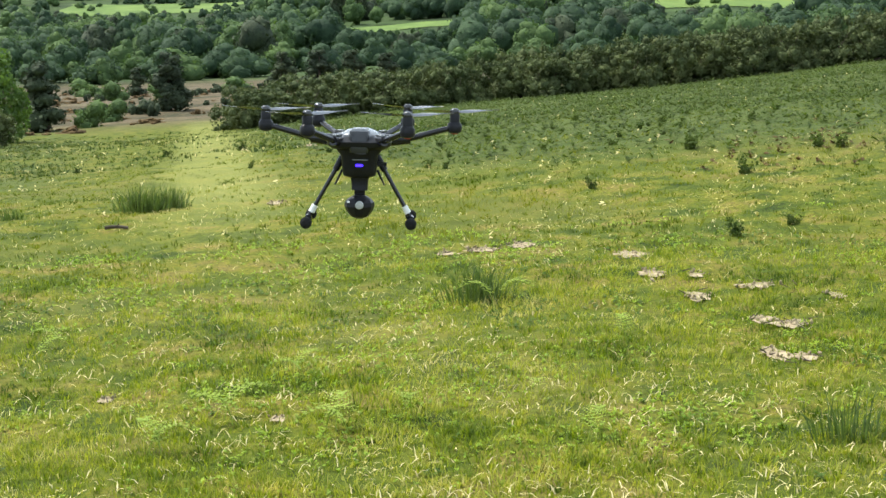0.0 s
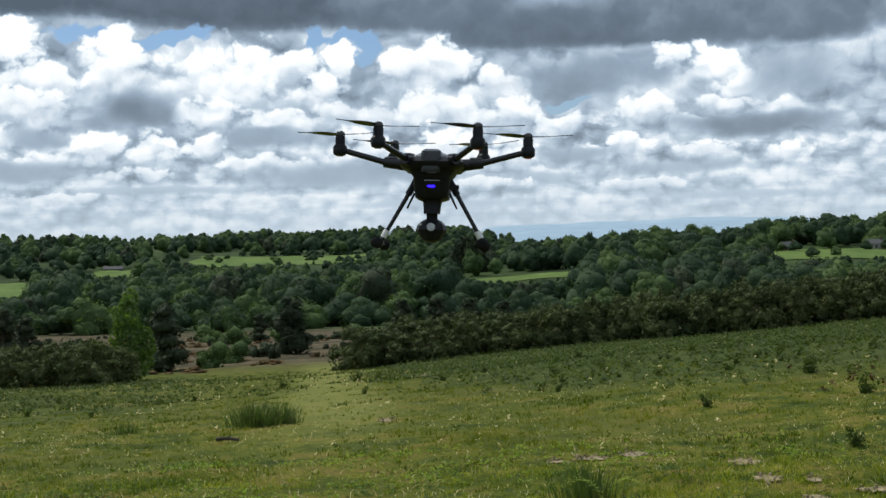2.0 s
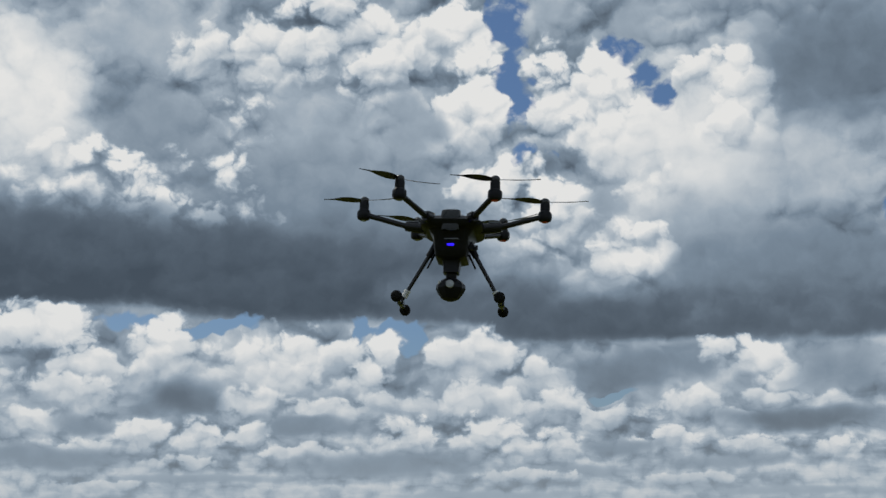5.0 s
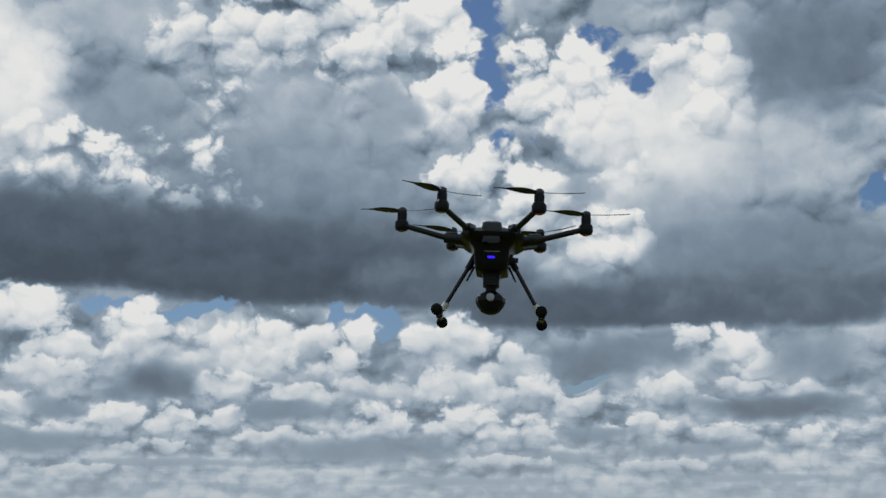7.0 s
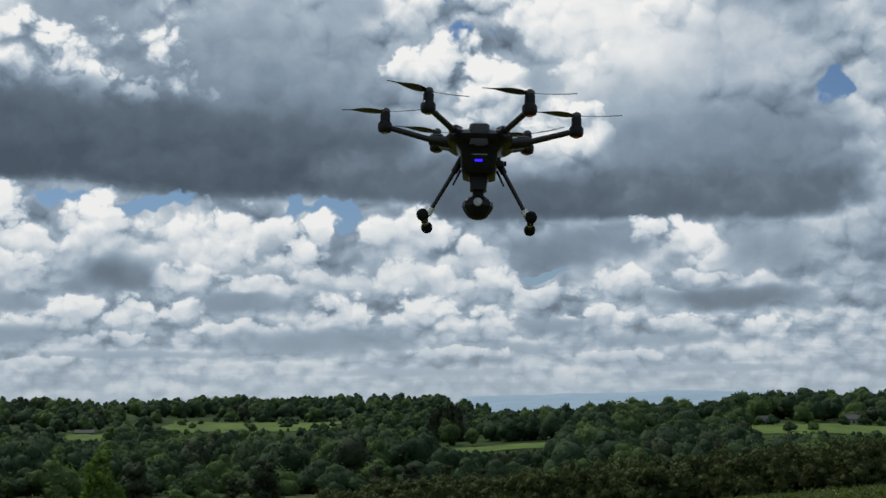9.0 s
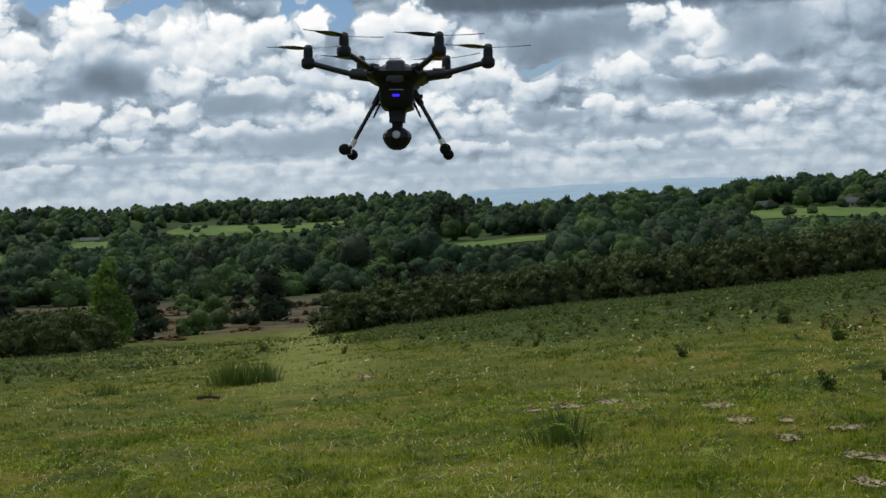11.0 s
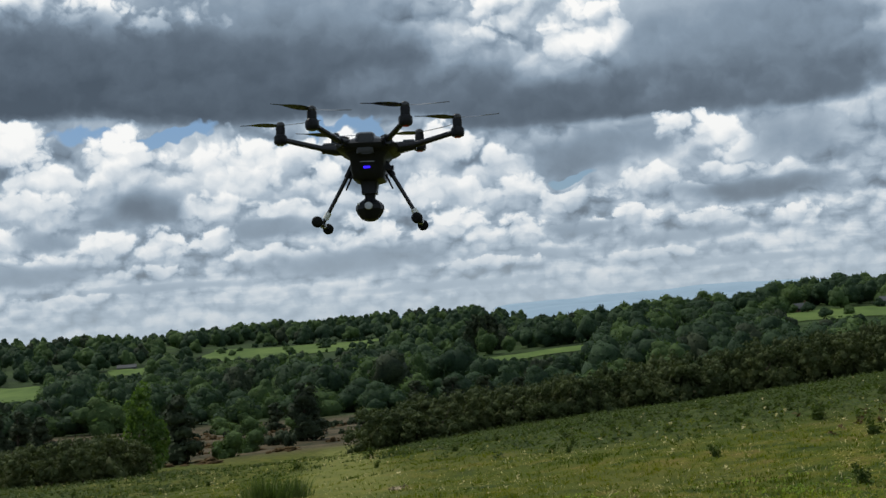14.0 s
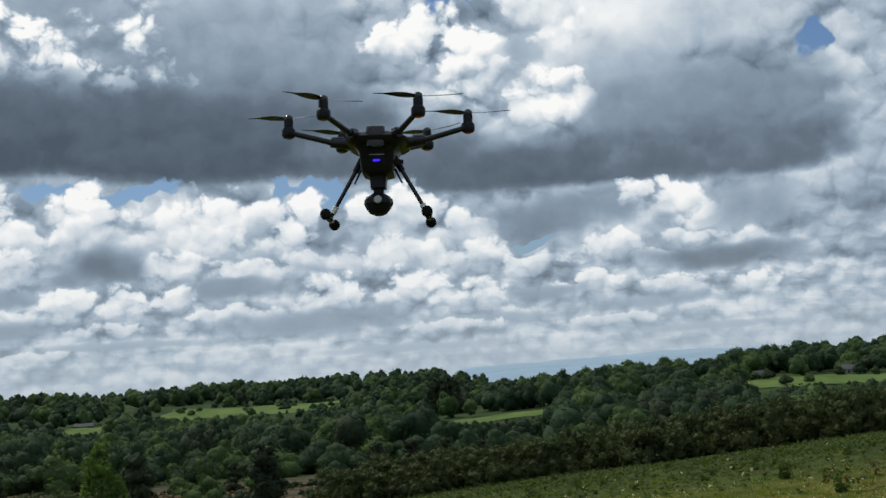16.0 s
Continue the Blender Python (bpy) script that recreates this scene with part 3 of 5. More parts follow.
# ---------------------------------------------------------------- the lie of the land
PROFILE_Y = (-400, -60, 0, 20, 45, 70, 90, 110, 170, 260, 400, 550, 700, 900, 1200, 1500, 1800, 2600, 5000)
PROFILE_Z = (5.6, 1.2, -0.35, -1.40, -3.15, -5.2, -6.6, -7.6, -11.0, -15.8, -22.0, -25.0, -23.0, -17.5, -7.0, 0.5, 2.0, -6.0, -12.0)


def ease(x, lo, hi):
    s = np.clip((x - lo) / (hi - lo), 0, 1)
    return s * s * (3 - 2 * s)


def ground_z(x, y):
    x, y = np.asarray(x, float), np.asarray(y, float)
    s = 0
    for k in (-1, -0.5, 0, 0.5, 1):
        s = s + np.interp(y + k * (3 + 0.12 * np.abs(y)), PROFILE_Y, PROFILE_Z)
    z = s / 5
    # the meadow climbs to the right
    side = np.log1p(np.exp(np.clip((x + 8.0) / 3.0, -20, 20))) * 3.0
    z = z + 0.068 * np.minimum(side, 40) * (1 - ease(y, 95, 180)) * ease(y, 4, 30)
    # a nearer wooded ridge on the right of the valley
    z = z + 12.0 * ease(x / np.maximum(y, 1), 0.0, 0.30) * ease(y, 350, 800) * (1 - ease(y, 850, 1400))
    z = z + 3.0 * ease(-x / np.maximum(y, 1), 0.05, 0.30) * ease(y, 700, 1300)
    # the far hillside drops away towards the right
    z = z - 14.0 * ease(x / np.maximum(y, 1), 0.02, 0.07) * ease(y, 850, 1250)
    # rolls and hummocks
    z = z + 0.05 * np.sin(x * 0.9 + 1.3) * np.sin(y * 0.7) + 0.12 * np.sin(x * 0.21 + 0.5) * np.sin(y * 0.17 + 1.0)
    z = z + 0.8 * np.sin(x * 0.02 + 2.0) * np.sin(y * 0.016) * ease(y, 80, 200)
    return z


def land(x, y):
    return float(ground_z(x, y))


def spot(heading, away):
    """A place on the ground, by its bearing to the right (degrees) and its distance."""
    x, y = away * math.sin(radians(heading)), away * math.cos(radians(heading))
    return x, y, land(x, y)


def build_ground():
    rings = np.concatenate(([0.01], np.geomspace(0.8, 4900, 440)))
    turns = np.radians(np.concatenate((np.arange(-28, 28, 0.33), np.arange(28, 332, 4.0))))
    rr, aa = np.meshgrid(rings, turns, indexing="ij")
    x, y = rr * np.sin(aa), rr * np.cos(aa)
    rng = np.random.default_rng(3)
    z = ground_z(x, y) + rng.normal(0, 0.012, x.shape) * np.clip(rr / 14, 0.0, 1.0) * (rr < 40)
    verts = np.stack((x, y, z), -1).reshape(-1, 3)
    n, m = rr.shape
    i, j = np.meshgrid(np.arange(n - 1), np.arange(m), indexing="ij")
    a, b = i * m + j, i * m + (j + 1) % m
    faces = np.stack((a, a + m, b + m, b), -1).reshape(-1, 4)
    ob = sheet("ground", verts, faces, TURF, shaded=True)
    tagged(ob, "sloping grass meadow falling away to a wooded valley", "ground", kind="structure")


build_ground()


def draped(name, heading0, heading1, near, far, lift, mat, n=14, bulge=0.0):
    """A patch that lies on the ground between two bearings and two distances."""
    us, vs = np.linspace(0, 1, n), np.linspace(0, 1, n)
    u, v = np.meshgrid(us, vs, indexing="ij")
    rim = 0.22 * np.sin(u * 5 + near) + 0.12 * np.sin(u * 13 + far)
    a = np.radians(heading0 + (heading1 - heading0) * (u + 0.04 * np.sin(v * 6 + near)))
    r = near + (far - near) * (v + rim * (1 - np.abs(2 * v - 1) * 0.4) * 0.6)
    x, y = r * np.sin(a), r * np.cos(a)
    z = ground_z(x, y) + lift + bulge * np.sin(u * np.pi) * np.sin(v * np.pi)
    i, j = np.meshgrid(np.arange(n - 1), np.arange(n - 1), indexing="ij")
    k = i * n + j
    faces = np.stack((k, k + n, k + n + 1, k + 1), -1).reshape(-1, 4)
    return sheet(name, np.stack((x, y, z), -1).reshape(-1, 3), faces, mat, shaded=True)


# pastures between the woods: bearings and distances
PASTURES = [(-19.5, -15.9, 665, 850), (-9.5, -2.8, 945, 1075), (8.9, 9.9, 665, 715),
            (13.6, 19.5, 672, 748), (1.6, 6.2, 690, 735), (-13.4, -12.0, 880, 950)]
for h0, h1, d0, d1 in PASTURES:
    tagged(draped("pasture", h0, h1, d0, d1, 0.35, FIELD), "green pasture between wooded hedgerows", "field", kind="structure")


# ---------------------------------------------------------------- leaves, trees, bushes
def leaf_cloud(rng, n, lobes, size, flat=0.5):
    """n small leaf clumps over a few lobes (x, y, z, radius): corners of squares, facing outwards."""
    lobes = np.asarray(lobes)
    w = lobes[:, 3] ** 2
    pick = rng.choice(len(lobes), n, p=w / w.sum())
    d = rng.normal(size=(n, 3))
    d /= np.linalg.norm(d, axis=1)[:, None]
    c = lobes[pick, :3] + d * (lobes[pick, 3] * rng.uniform(0.74, 1.0, n))[:, None]
    nrm = d + rng.normal(0, flat, (n, 3))
    nrm /= np.linalg.norm(nrm, axis=1)[:, None]
    a = np.cross(nrm, rng.normal(size=(n, 3)))
    a /= np.linalg.norm(a, axis=1)[:, None]
    b = np.cross(nrm, a)
    s = size * rng.uniform(0.6, 1.4, n)[:, None]
    k = rng.uniform(0.5, 1.0, (4, n, 1))
    return np.stack((c - a * s * k[0], c - b * s * k[1] * 0.7, c + a * s * k[2], c + b * s * k[3] * 0.7), 1).reshape(-1, 3)


def quads(v):
    return np.arange(len(v)).reshape(-1, 4)


def crown_lobes(rng, kind):
    """Lobes of a crown one unit high and about one wide, from the ground up."""
    if kind == "round":
        out = [(0, 0, 0.50, 0.45)]
        for i in range(9):
            a, z = rng.uniform(0, 6.28), rng.uniform(0.22, 0.78)
            r = 0.42 * math.sqrt(max(0.05, 1 - ((z - 0.48) / 0.5) ** 2)) * rng.uniform(0.55, 0.82)
            out.append((r * math.cos(a), r * math.sin(a), z, rng.uniform(0.15, 0.25)))
    elif kind == "tall":
        out = [(0, 0, 0.45, 0.24)]
        for i in range(15):
            a, z = rng.uniform(0, 6.28), 0.14 + 0.76 * i / 14
            r = 0.24 * (1.05 - abs(z - 0.40) * 1.7) * rng.uniform(0.5, 1.0)
            out.append((r * math.cos(a), r * math.sin(a), z, rng.uniform(0.09, 0.16) * (1.2 - 0.5 * z)))
    elif kind == "pine":
        out = []
        for i in range(13):
            z = 0.15 + 0.77 * i / 12
            a, r = rng.uniform(0, 6.28), 0.21 * (1.08 - 0.80 * z) * rng.uniform(0.3, 1.0)
            out.append((r * math.cos(a), r * math.sin(a), z, rng.uniform(0.13, 0.20) * (1.15 - 0.60 * z)))
    elif kind == "gorse":
        out = [(0, 0, 0.30, 0.34)]
        for i in range(20):
            a, r, z = rng.uniform(0, 6.28), rng.uniform(0.15, 0.62), rng.uniform(0.08, 0.88)
            out.append((r * math.cos(a) * (1.15 - 0.6 * z), r * math.sin(a) * (1.15 - 0.6 * z), z, rng.uniform(0.09, 0.20)))
    else:
        out = []
        for i in range(9):
            a, r = rng.uniform(0, 6.28), rng.uniform(0.0, 0.55)
            out.append((r * math.cos(a), r * math.sin(a), rng.uniform(0.12, 0.58), rng.uniform(0.20, 0.36)))
    return out


def lumpy(rng, lobes, fine, leaves, leaf, core=0.74, loose=0.55):
    """A crown of knobbly lobes with loose leaf clumps over them: corners and triangles."""
    bm = bmesh.new()
    bmesh.ops.create_icosphere(bm, subdivisions=fine, radius=1.0)
    ball = np.array([v.co[:] for v in bm.verts])
    tri = np.array([[v.index for v in f.verts] for f in bm.faces])
    bm.free()
    vs, fs, n = [], [], 0
    for x, y, z, r in lobes:
        k = ball * (1 + rng.normal(0, 0.15, (len(ball), 1)))
        vs.append(k * r * core + (x, y, z))
        fs.append(tri + n)
        n += len(ball)
    if leaves:
        q = leaf_cloud(rng, leaves, lobes, leaf, loose)
        k = np.arange(0, len(q), 4)[:, None] + n
        vs.append(q)
        fs += [k + (0, 1, 2), k + (0, 2, 3)]
    return np.concatenate(vs), np.concatenate(fs)


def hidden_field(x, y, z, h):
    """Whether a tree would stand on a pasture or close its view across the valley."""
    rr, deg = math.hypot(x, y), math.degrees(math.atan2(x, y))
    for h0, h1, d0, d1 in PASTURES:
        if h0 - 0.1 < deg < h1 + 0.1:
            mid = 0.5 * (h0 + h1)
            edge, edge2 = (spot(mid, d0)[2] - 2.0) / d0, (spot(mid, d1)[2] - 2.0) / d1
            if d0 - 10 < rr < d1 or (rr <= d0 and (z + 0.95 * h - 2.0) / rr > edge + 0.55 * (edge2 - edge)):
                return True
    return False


def dome_crown(rng, kind, fine, leaves, leaf):
    """A broadleaf crown of a few swelling domes, billowed at two scales, with leaf clumps breaking its outline."""
    bm = bmesh.new()
    bmesh.ops.create_icosphere(bm, subdivisions=fine, radius=1.0)
    ball = np.array([v.co[:] for v in bm.verts])
    tri = np.array([[v.index for v in f.verts] for f in bm.faces])
    bm.free()
    wide = 0.62 if kind == "tall" else 1.0
    lobes = [(0.0, 0.0, 0.52, 0.40)]
    turn = rng.uniform(0, 6.28)
    for i in range(5):
        a, r = turn + 1.26 * i + rng.uniform(-0.5, 0.5), rng.uniform(0.20, 0.32)
        lobes.append((r * math.cos(a), r * math.sin(a), rng.uniform(0.26, 0.66), rng.uniform(0.17, 0.29)))
    lobes.append((rng.uniform(-0.12, 0.12), rng.uniform(-0.12, 0.12), rng.uniform(0.70, 0.80), rng.uniform(0.18, 0.24)))
    lobes = [(x * wide, y * wide, z, r * (0.5 + 0.5 * wide)) for x, y, z, r in lobes]
    vs, fs, n = [], [], 0
    for x, y, z, r in lobes:
        shift = Vector(rng.uniform(-50, 50, 3))
        swell = np.array([abs(noise.noise(Vector(p) * 2.3 + shift)) * 0.42 + abs(noise.noise(Vector(p) * 5.5 + shift)) * 0.24 for p in ball])
        vs.append(ball * ((0.62 + swell)[:, None] * r) + (x, y, z))
        fs.append(tri + n)
        n += len(ball)
    q = leaf_cloud(rng, leaves, lobes, leaf, 0.5)
    k = np.arange(0, len(q), 4)[:, None] + n
    return np.concatenate(vs + [q]), np.concatenate(fs + [k + (0, 1, 2), k + (0, 2, 3)])


def woodland(name, label, near, far, spacing, fine, leaves, seed, heights, leaf, span=(-22, 22), shares=(0.5, 0.45, 0.05)):
    """Far woods in one mesh: domed crowns standing close, leaving the pastures clear."""
    rng = np.random.default_rng(seed)
    shapes = [dome_crown(rng, k, fine, leaves, leaf) for k in ("round", "round", "round", "tall", "round", "round", "round", "tall")]
    verts, faces, slots, n = [], [], [], 0
    a0, a1 = radians(span[0]), radians(span[1])
    for i in range(int(0.5 * (a1 - a0) * (far * far - near * near) / spacing ** 2)):
        rr, aa = math.sqrt(rng.uniform(near * near, far * far)), rng.uniform(a0, a1)
        x, y = rr * math.sin(aa), rr * math.cos(aa)
        stand = 0.5 + 0.5 * math.sin(x * 0.031 + 2 * math.sin(y * 0.013)) * math.sin(y * 0.017 + 1.5 * math.sin(x * 0.021))
        z, h = land(x, y), rng.uniform(*heights) * (0.72 + 0.42 * stand)
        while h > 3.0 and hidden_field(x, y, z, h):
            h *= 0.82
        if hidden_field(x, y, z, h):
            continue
        v, f = shapes[int(rng.integers(len(shapes)))]
        wide = h * rng.uniform(0.85, 1.25)
        q = rng.uniform(0, 6.28)
        verts.append(np.stack(((v[:, 0] * math.cos(q) - v[:, 1] * math.sin(q)) * wide + x, (v[:, 0] * math.sin(q) + v[:, 1] * math.cos(q)) * wide + y, v[:, 2] * h * 1.12 + z - 0.16 * h), 1))
        faces.append(f + n)
        n += len(v)
        slots.append(np.full(len(f), rng.choice(3, p=shares)))
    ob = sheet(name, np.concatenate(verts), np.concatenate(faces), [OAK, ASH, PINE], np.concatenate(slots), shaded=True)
    tagged(ob, label, "woodland", kind="stuff")


# the valley's mix leans to dark oak and pine, standing in for cloud shade
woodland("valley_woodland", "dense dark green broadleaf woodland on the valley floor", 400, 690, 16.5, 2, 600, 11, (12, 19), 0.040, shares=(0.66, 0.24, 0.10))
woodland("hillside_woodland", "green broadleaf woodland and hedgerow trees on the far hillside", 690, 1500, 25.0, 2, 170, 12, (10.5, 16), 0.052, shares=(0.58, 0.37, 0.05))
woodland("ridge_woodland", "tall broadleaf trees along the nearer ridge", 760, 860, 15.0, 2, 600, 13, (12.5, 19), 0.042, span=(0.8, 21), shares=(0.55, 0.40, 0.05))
woodland("hedgerow", "clipped dark hedgerow along the top of a pasture", 1078, 1086, 5.0, 1, 10, 14, (3.5, 4.5), 0.1, span=(-8.2, -2.9), shares=(1.0, 0.0, 0.0))


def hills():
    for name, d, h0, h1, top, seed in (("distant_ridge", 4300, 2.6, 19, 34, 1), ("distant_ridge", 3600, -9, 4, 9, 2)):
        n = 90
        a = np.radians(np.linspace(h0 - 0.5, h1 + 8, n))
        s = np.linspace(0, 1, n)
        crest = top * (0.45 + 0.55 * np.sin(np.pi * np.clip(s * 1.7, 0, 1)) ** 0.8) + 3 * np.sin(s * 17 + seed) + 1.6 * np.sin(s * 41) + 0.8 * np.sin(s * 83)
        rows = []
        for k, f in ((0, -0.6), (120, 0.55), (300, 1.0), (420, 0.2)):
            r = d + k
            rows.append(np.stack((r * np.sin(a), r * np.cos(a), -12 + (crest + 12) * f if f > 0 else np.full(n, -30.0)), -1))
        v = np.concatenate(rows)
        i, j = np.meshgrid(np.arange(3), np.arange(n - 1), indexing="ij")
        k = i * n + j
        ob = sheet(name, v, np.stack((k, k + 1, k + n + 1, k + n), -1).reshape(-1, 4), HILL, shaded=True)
        tagged(ob, "ridge of distant hills, pale blue from haze in its colour", "hill", kind="structure")


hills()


def limb(bm, p0, p1, r0, r1, sides=7):
    p0, p1 = Vector(p0), Vector(p1)
    q = (p1 - p0).to_track_quat("Z", "Y")
    rings = []
    for p, r in ((p0, r0), (p1, r1)):
        rings.append([bm.verts.new(p + q @ Vector((r * math.cos(6.2832 * i / sides), r * math.sin(6.2832 * i / sides), 0))) for i in range(sides)])
    for i in range(sides):
        bm.faces.new((rings[0][i], rings[0][(i + 1) % sides], rings[1][(i + 1) % sides], rings[1][i]))
    bm.faces.new(rings[1])
    bm.faces.new(rings[0][::-1])


def tube(bm, points, r0, r1, sides=5):
    """One continuous bent stem through points."""
    rings = []
    for i, p in enumerate(points):
        along = points[min(i + 1, len(points) - 1)] - points[max(i - 1, 0)]
        q, r = along.to_track_quat("Z", "Y"), r0 + (r1 - r0) * i / (len(points) - 1)
        rings.append([bm.verts.new(p + q @ Vector((r * math.cos(6.2832 * k / sides), r * math.sin(6.2832 * k / sides), 0))) for k in range(sides)])
    for a, b in zip(rings, rings[1:]):
        for k in range(sides):
            bm.faces.new((a[k], a[(k + 1) % sides], b[(k + 1) % sides], b[k]))
    bm.faces.new(rings[0][::-1])
    bm.faces.new(rings[-1])


def box(bm, x, y, z, w, d, h, edge=0.002, turn=None):
    m = Matrix.Translation((x, y, z)) @ (turn.to_4x4() if turn else Matrix()) @ Matrix.Diagonal((w, d, h, 1))
    r = bmesh.ops.create_cube(bm, size=1.0, matrix=m)
    if edge:
        es = list({e for v in r["verts"] for e in v.link_edges})
        bmesh.ops.bevel(bm, geom=es, offset=edge, segments=2, affect="EDGES")


def make_tree(name, kind, mat, leaves, leaf, seed, label, category, wide=1.0, core=0.74, fine=1, loose=0.55):
    """A tree one metre high; scaled when it is placed."""
    rng = np.random.default_rng(seed)
    tree = tagged(new(name), label, category)
    lobes = [(x * wide, y * wide, z, r) for x, y, z, r in crown_lobes(rng, kind)]
    bm = bmesh.new()
    top = 0.8 if kind in ("pine", "tall") else 0.55
    limb(bm, (0, 0, -0.06), (0.01, 0, 0.3 * top), 0.030, 0.022)
    limb(bm, (0.01, 0, 0.3 * top), (0, 0.01, top), 0.022, 0.008)
    for x, y, z, r in lobes[1:9]:
        limb(bm, (0, 0, max(0.08, z * 0.55)), (x * 0.8, y * 0.8, z), 0.010, 0.003, 5)
    smooth(part("trunk", bm, BARK, tree))
    if kind == "round":
        v, f = dome_crown(rng, kind, 2, leaves, leaf)
        sheet("crown", v, f, mat, parent=tree, shaded=True)
    elif core:
        v, f = lumpy(rng, lobes, fine, leaves, leaf, core, loose)
        sheet("crown", v, f, mat, parent=tree, shaded=True)
    else:
        v = leaf_cloud(rng, leaves, lobes, leaf, 0.8)
        sheet("crown", v, quads(v), mat, parent=tree)
    return tree


def set_at(ob, heading, away, height, width=None, turn=0.0, sink=0.0):
    x, y, z = spot(heading, away)
    w = width or height
    ob.matrix_basis = pose(x, y, z - sink, 0, 0, turn) @ Matrix.Diagonal((w, w, height, 1))
    return ob


def copy_at(ob, heading, away, height, width=None, turn=0.0, sink=0.0):
    c = copy_thing(ob, pose(0, 0, 0))
    return set_at(c, heading, away, height, width, turn, sink)


# the young tree on the brow and the pines and trees scattered over the heath
young = make_tree("young_tree", "tall", YOUNG, 3400, 0.030, 21, "young broadleaf tree with bright green leaves on the brow", "tree", 1.2, core=0.0)
set_at(young, -12.1, 80, 5.2, 4.6, 20, 0.1)
pine_a = make_tree("heath_pine", "pine", PINE, 1300, 0.034, 22, "dark pine tree standing on the brown heath", "tree", 1.25)
set_at(pine_a, -10.55, 95, 5.0, 6.4, 0, 0.3)
tagged(pine_a, group="pines on the heath")
for h, d, t, w, q in ((-5.75, 122, 5.4, 6.6, 80), (-16.0, 160, 4.6, 6.5, 30), (-16.9, 170, 5.4, 7.0, 200), (-17.9, 166, 5.6, 7.5, 140), (-19.6, 168, 7.4, 5.2, 10), (-21.8, 166, 8.0, 7.5, 60), (-1.3, 200, 6.0, 9, 200), (0.2, 215, 6.4, 10, 250), (1.6, 210, 6.2, 9, 280), (3.0, 220, 5.6, 9, 280), (-6.9, 190, 4.2, 6, 310)):
    copy_at(pine_a, h, d, t, w, q, 0.3)
for h, d, t in ((1.0, 800, 19), (1.25, 806, 22), (1.5, 802, 21), (1.75, 808, 22), (2.0, 800, 20)):
    copy_at(pine_a, h, d, t, t * 0.8, h * 70, 0.5)
oak_a = make_tree("valley_tree", "round", OAK, 850, 0.040, 23, "rounded dark green broadleaf tree at the edge of the heath", "tree")
set_at(oak_a, -14.8, 340, 8, 10, 0, 0.5)
ash_a = make_tree("valley_tree", "round", ASH, 850, 0.040, 24, "rounded fresh green broadleaf tree at the edge of the heath", "tree")
set_at(ash_a, -8.2, 330, 7, 8, 0, 0.5)
for o in (oak_a, ash_a):
    tagged(o, group="trees below the heath")
rng = random.Random(5)
for i in range(44):
    h = -21.5 + 41.0 * i / 43 + rng.uniform(-0.4, 0.4)
    d, t = rng.uniform(330, 410), rng.uniform(7.0, 11.5)
    if 5.8 < h < 7.2:
        t = 10.0
    x, y, z = spot(h, d)
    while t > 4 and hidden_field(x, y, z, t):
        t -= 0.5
    copy_at(ash_a if rng.random() < 0.4 else oak_a, h, d, t * rng.uniform(0.9, 1.1), t * rng.uniform(1.0, 1.35), rng.uniform(0, 360), t * 0.2)

shrub = make_tree("shrub", "bush", ASH, 700, 0.055, 25, "rounded green shrub at the foot of the meadow", "shrub")
set_at(shrub, -8.75, 96, 2.3, 2.3, 0, 0.1)
tagged(shrub, group="shrubs below the meadow")
for h, d, t, w in ((-7.9, 104, 2.1, 2.2), (-8.0, 165, 3.0, 3.6), (-9.1, 215, 3.5, 4.5), (-6.2, 170, 2.4, 3.2), (-3.2, 240, 3.0, 5.0)):
    copy_at(shrub, h, d, t, w, rng.uniform(0, 360), 0.1)
dark_shrub = make_tree("heath_shrub", "bush", PINE, 170, 0.085, 26, "low dark gorse shrub on the brown heath", "shrub")
set_at(dark_shrub, -6.85, 118, 1.8, 1.8, 0, 0.1)
tagged(dark_shrub, group="shrubs on the heath")
for i in range(190):
    h, d = rng.uniform(-21, 4), rng.uniform(104, 310)
    k = rng.uniform(0.6, 1.7)
    copy_at(dark_shrub, h, d, k, k * rng.uniform(0.5, 0.9), rng.uniform(0, 360), 0.1)
brown = make_tree("dead_bracken", "bush", DEAD, 140, 0.09, 27, "low mound of brown dead bracken", "bracken")
set_at(brown, -9.6, 90, 0.7, 1.6, 0, 0.1)
tagged(brown, group="dead bracken on the heath")
for i in range(190):
    h, d = rng.uniform(-21, 2), rng.uniform(88, 270)
    copy_at(brown, h, d, rng.uniform(0.3, 0.8), rng.uniform(0.6, 1.9), rng.uniform(0, 360), 0.1)

for h, d, t in ((14.45, 742, 6.5), (13.9, 746, 5.5), (17.15, 744, 6.0), (17.9, 747, 7.0), (18.5, 740, 5.0), (16.0, 700, 5.5), (15.1, 690, 6.0)):
    copy_at(ash_a if t < 6 else oak_a, h, d, t, t * 1.2, h * 40, 0.5)

for i in range(16):
    t = rng.uniform(3.0, 7.0)
    copy_at(ash_a if i % 2 else oak_a, rng.uniform(-9.4, -3.0), rng.uniform(950, 1070), t, t * 1.3, rng.uniform(0, 360), t * 0.2)

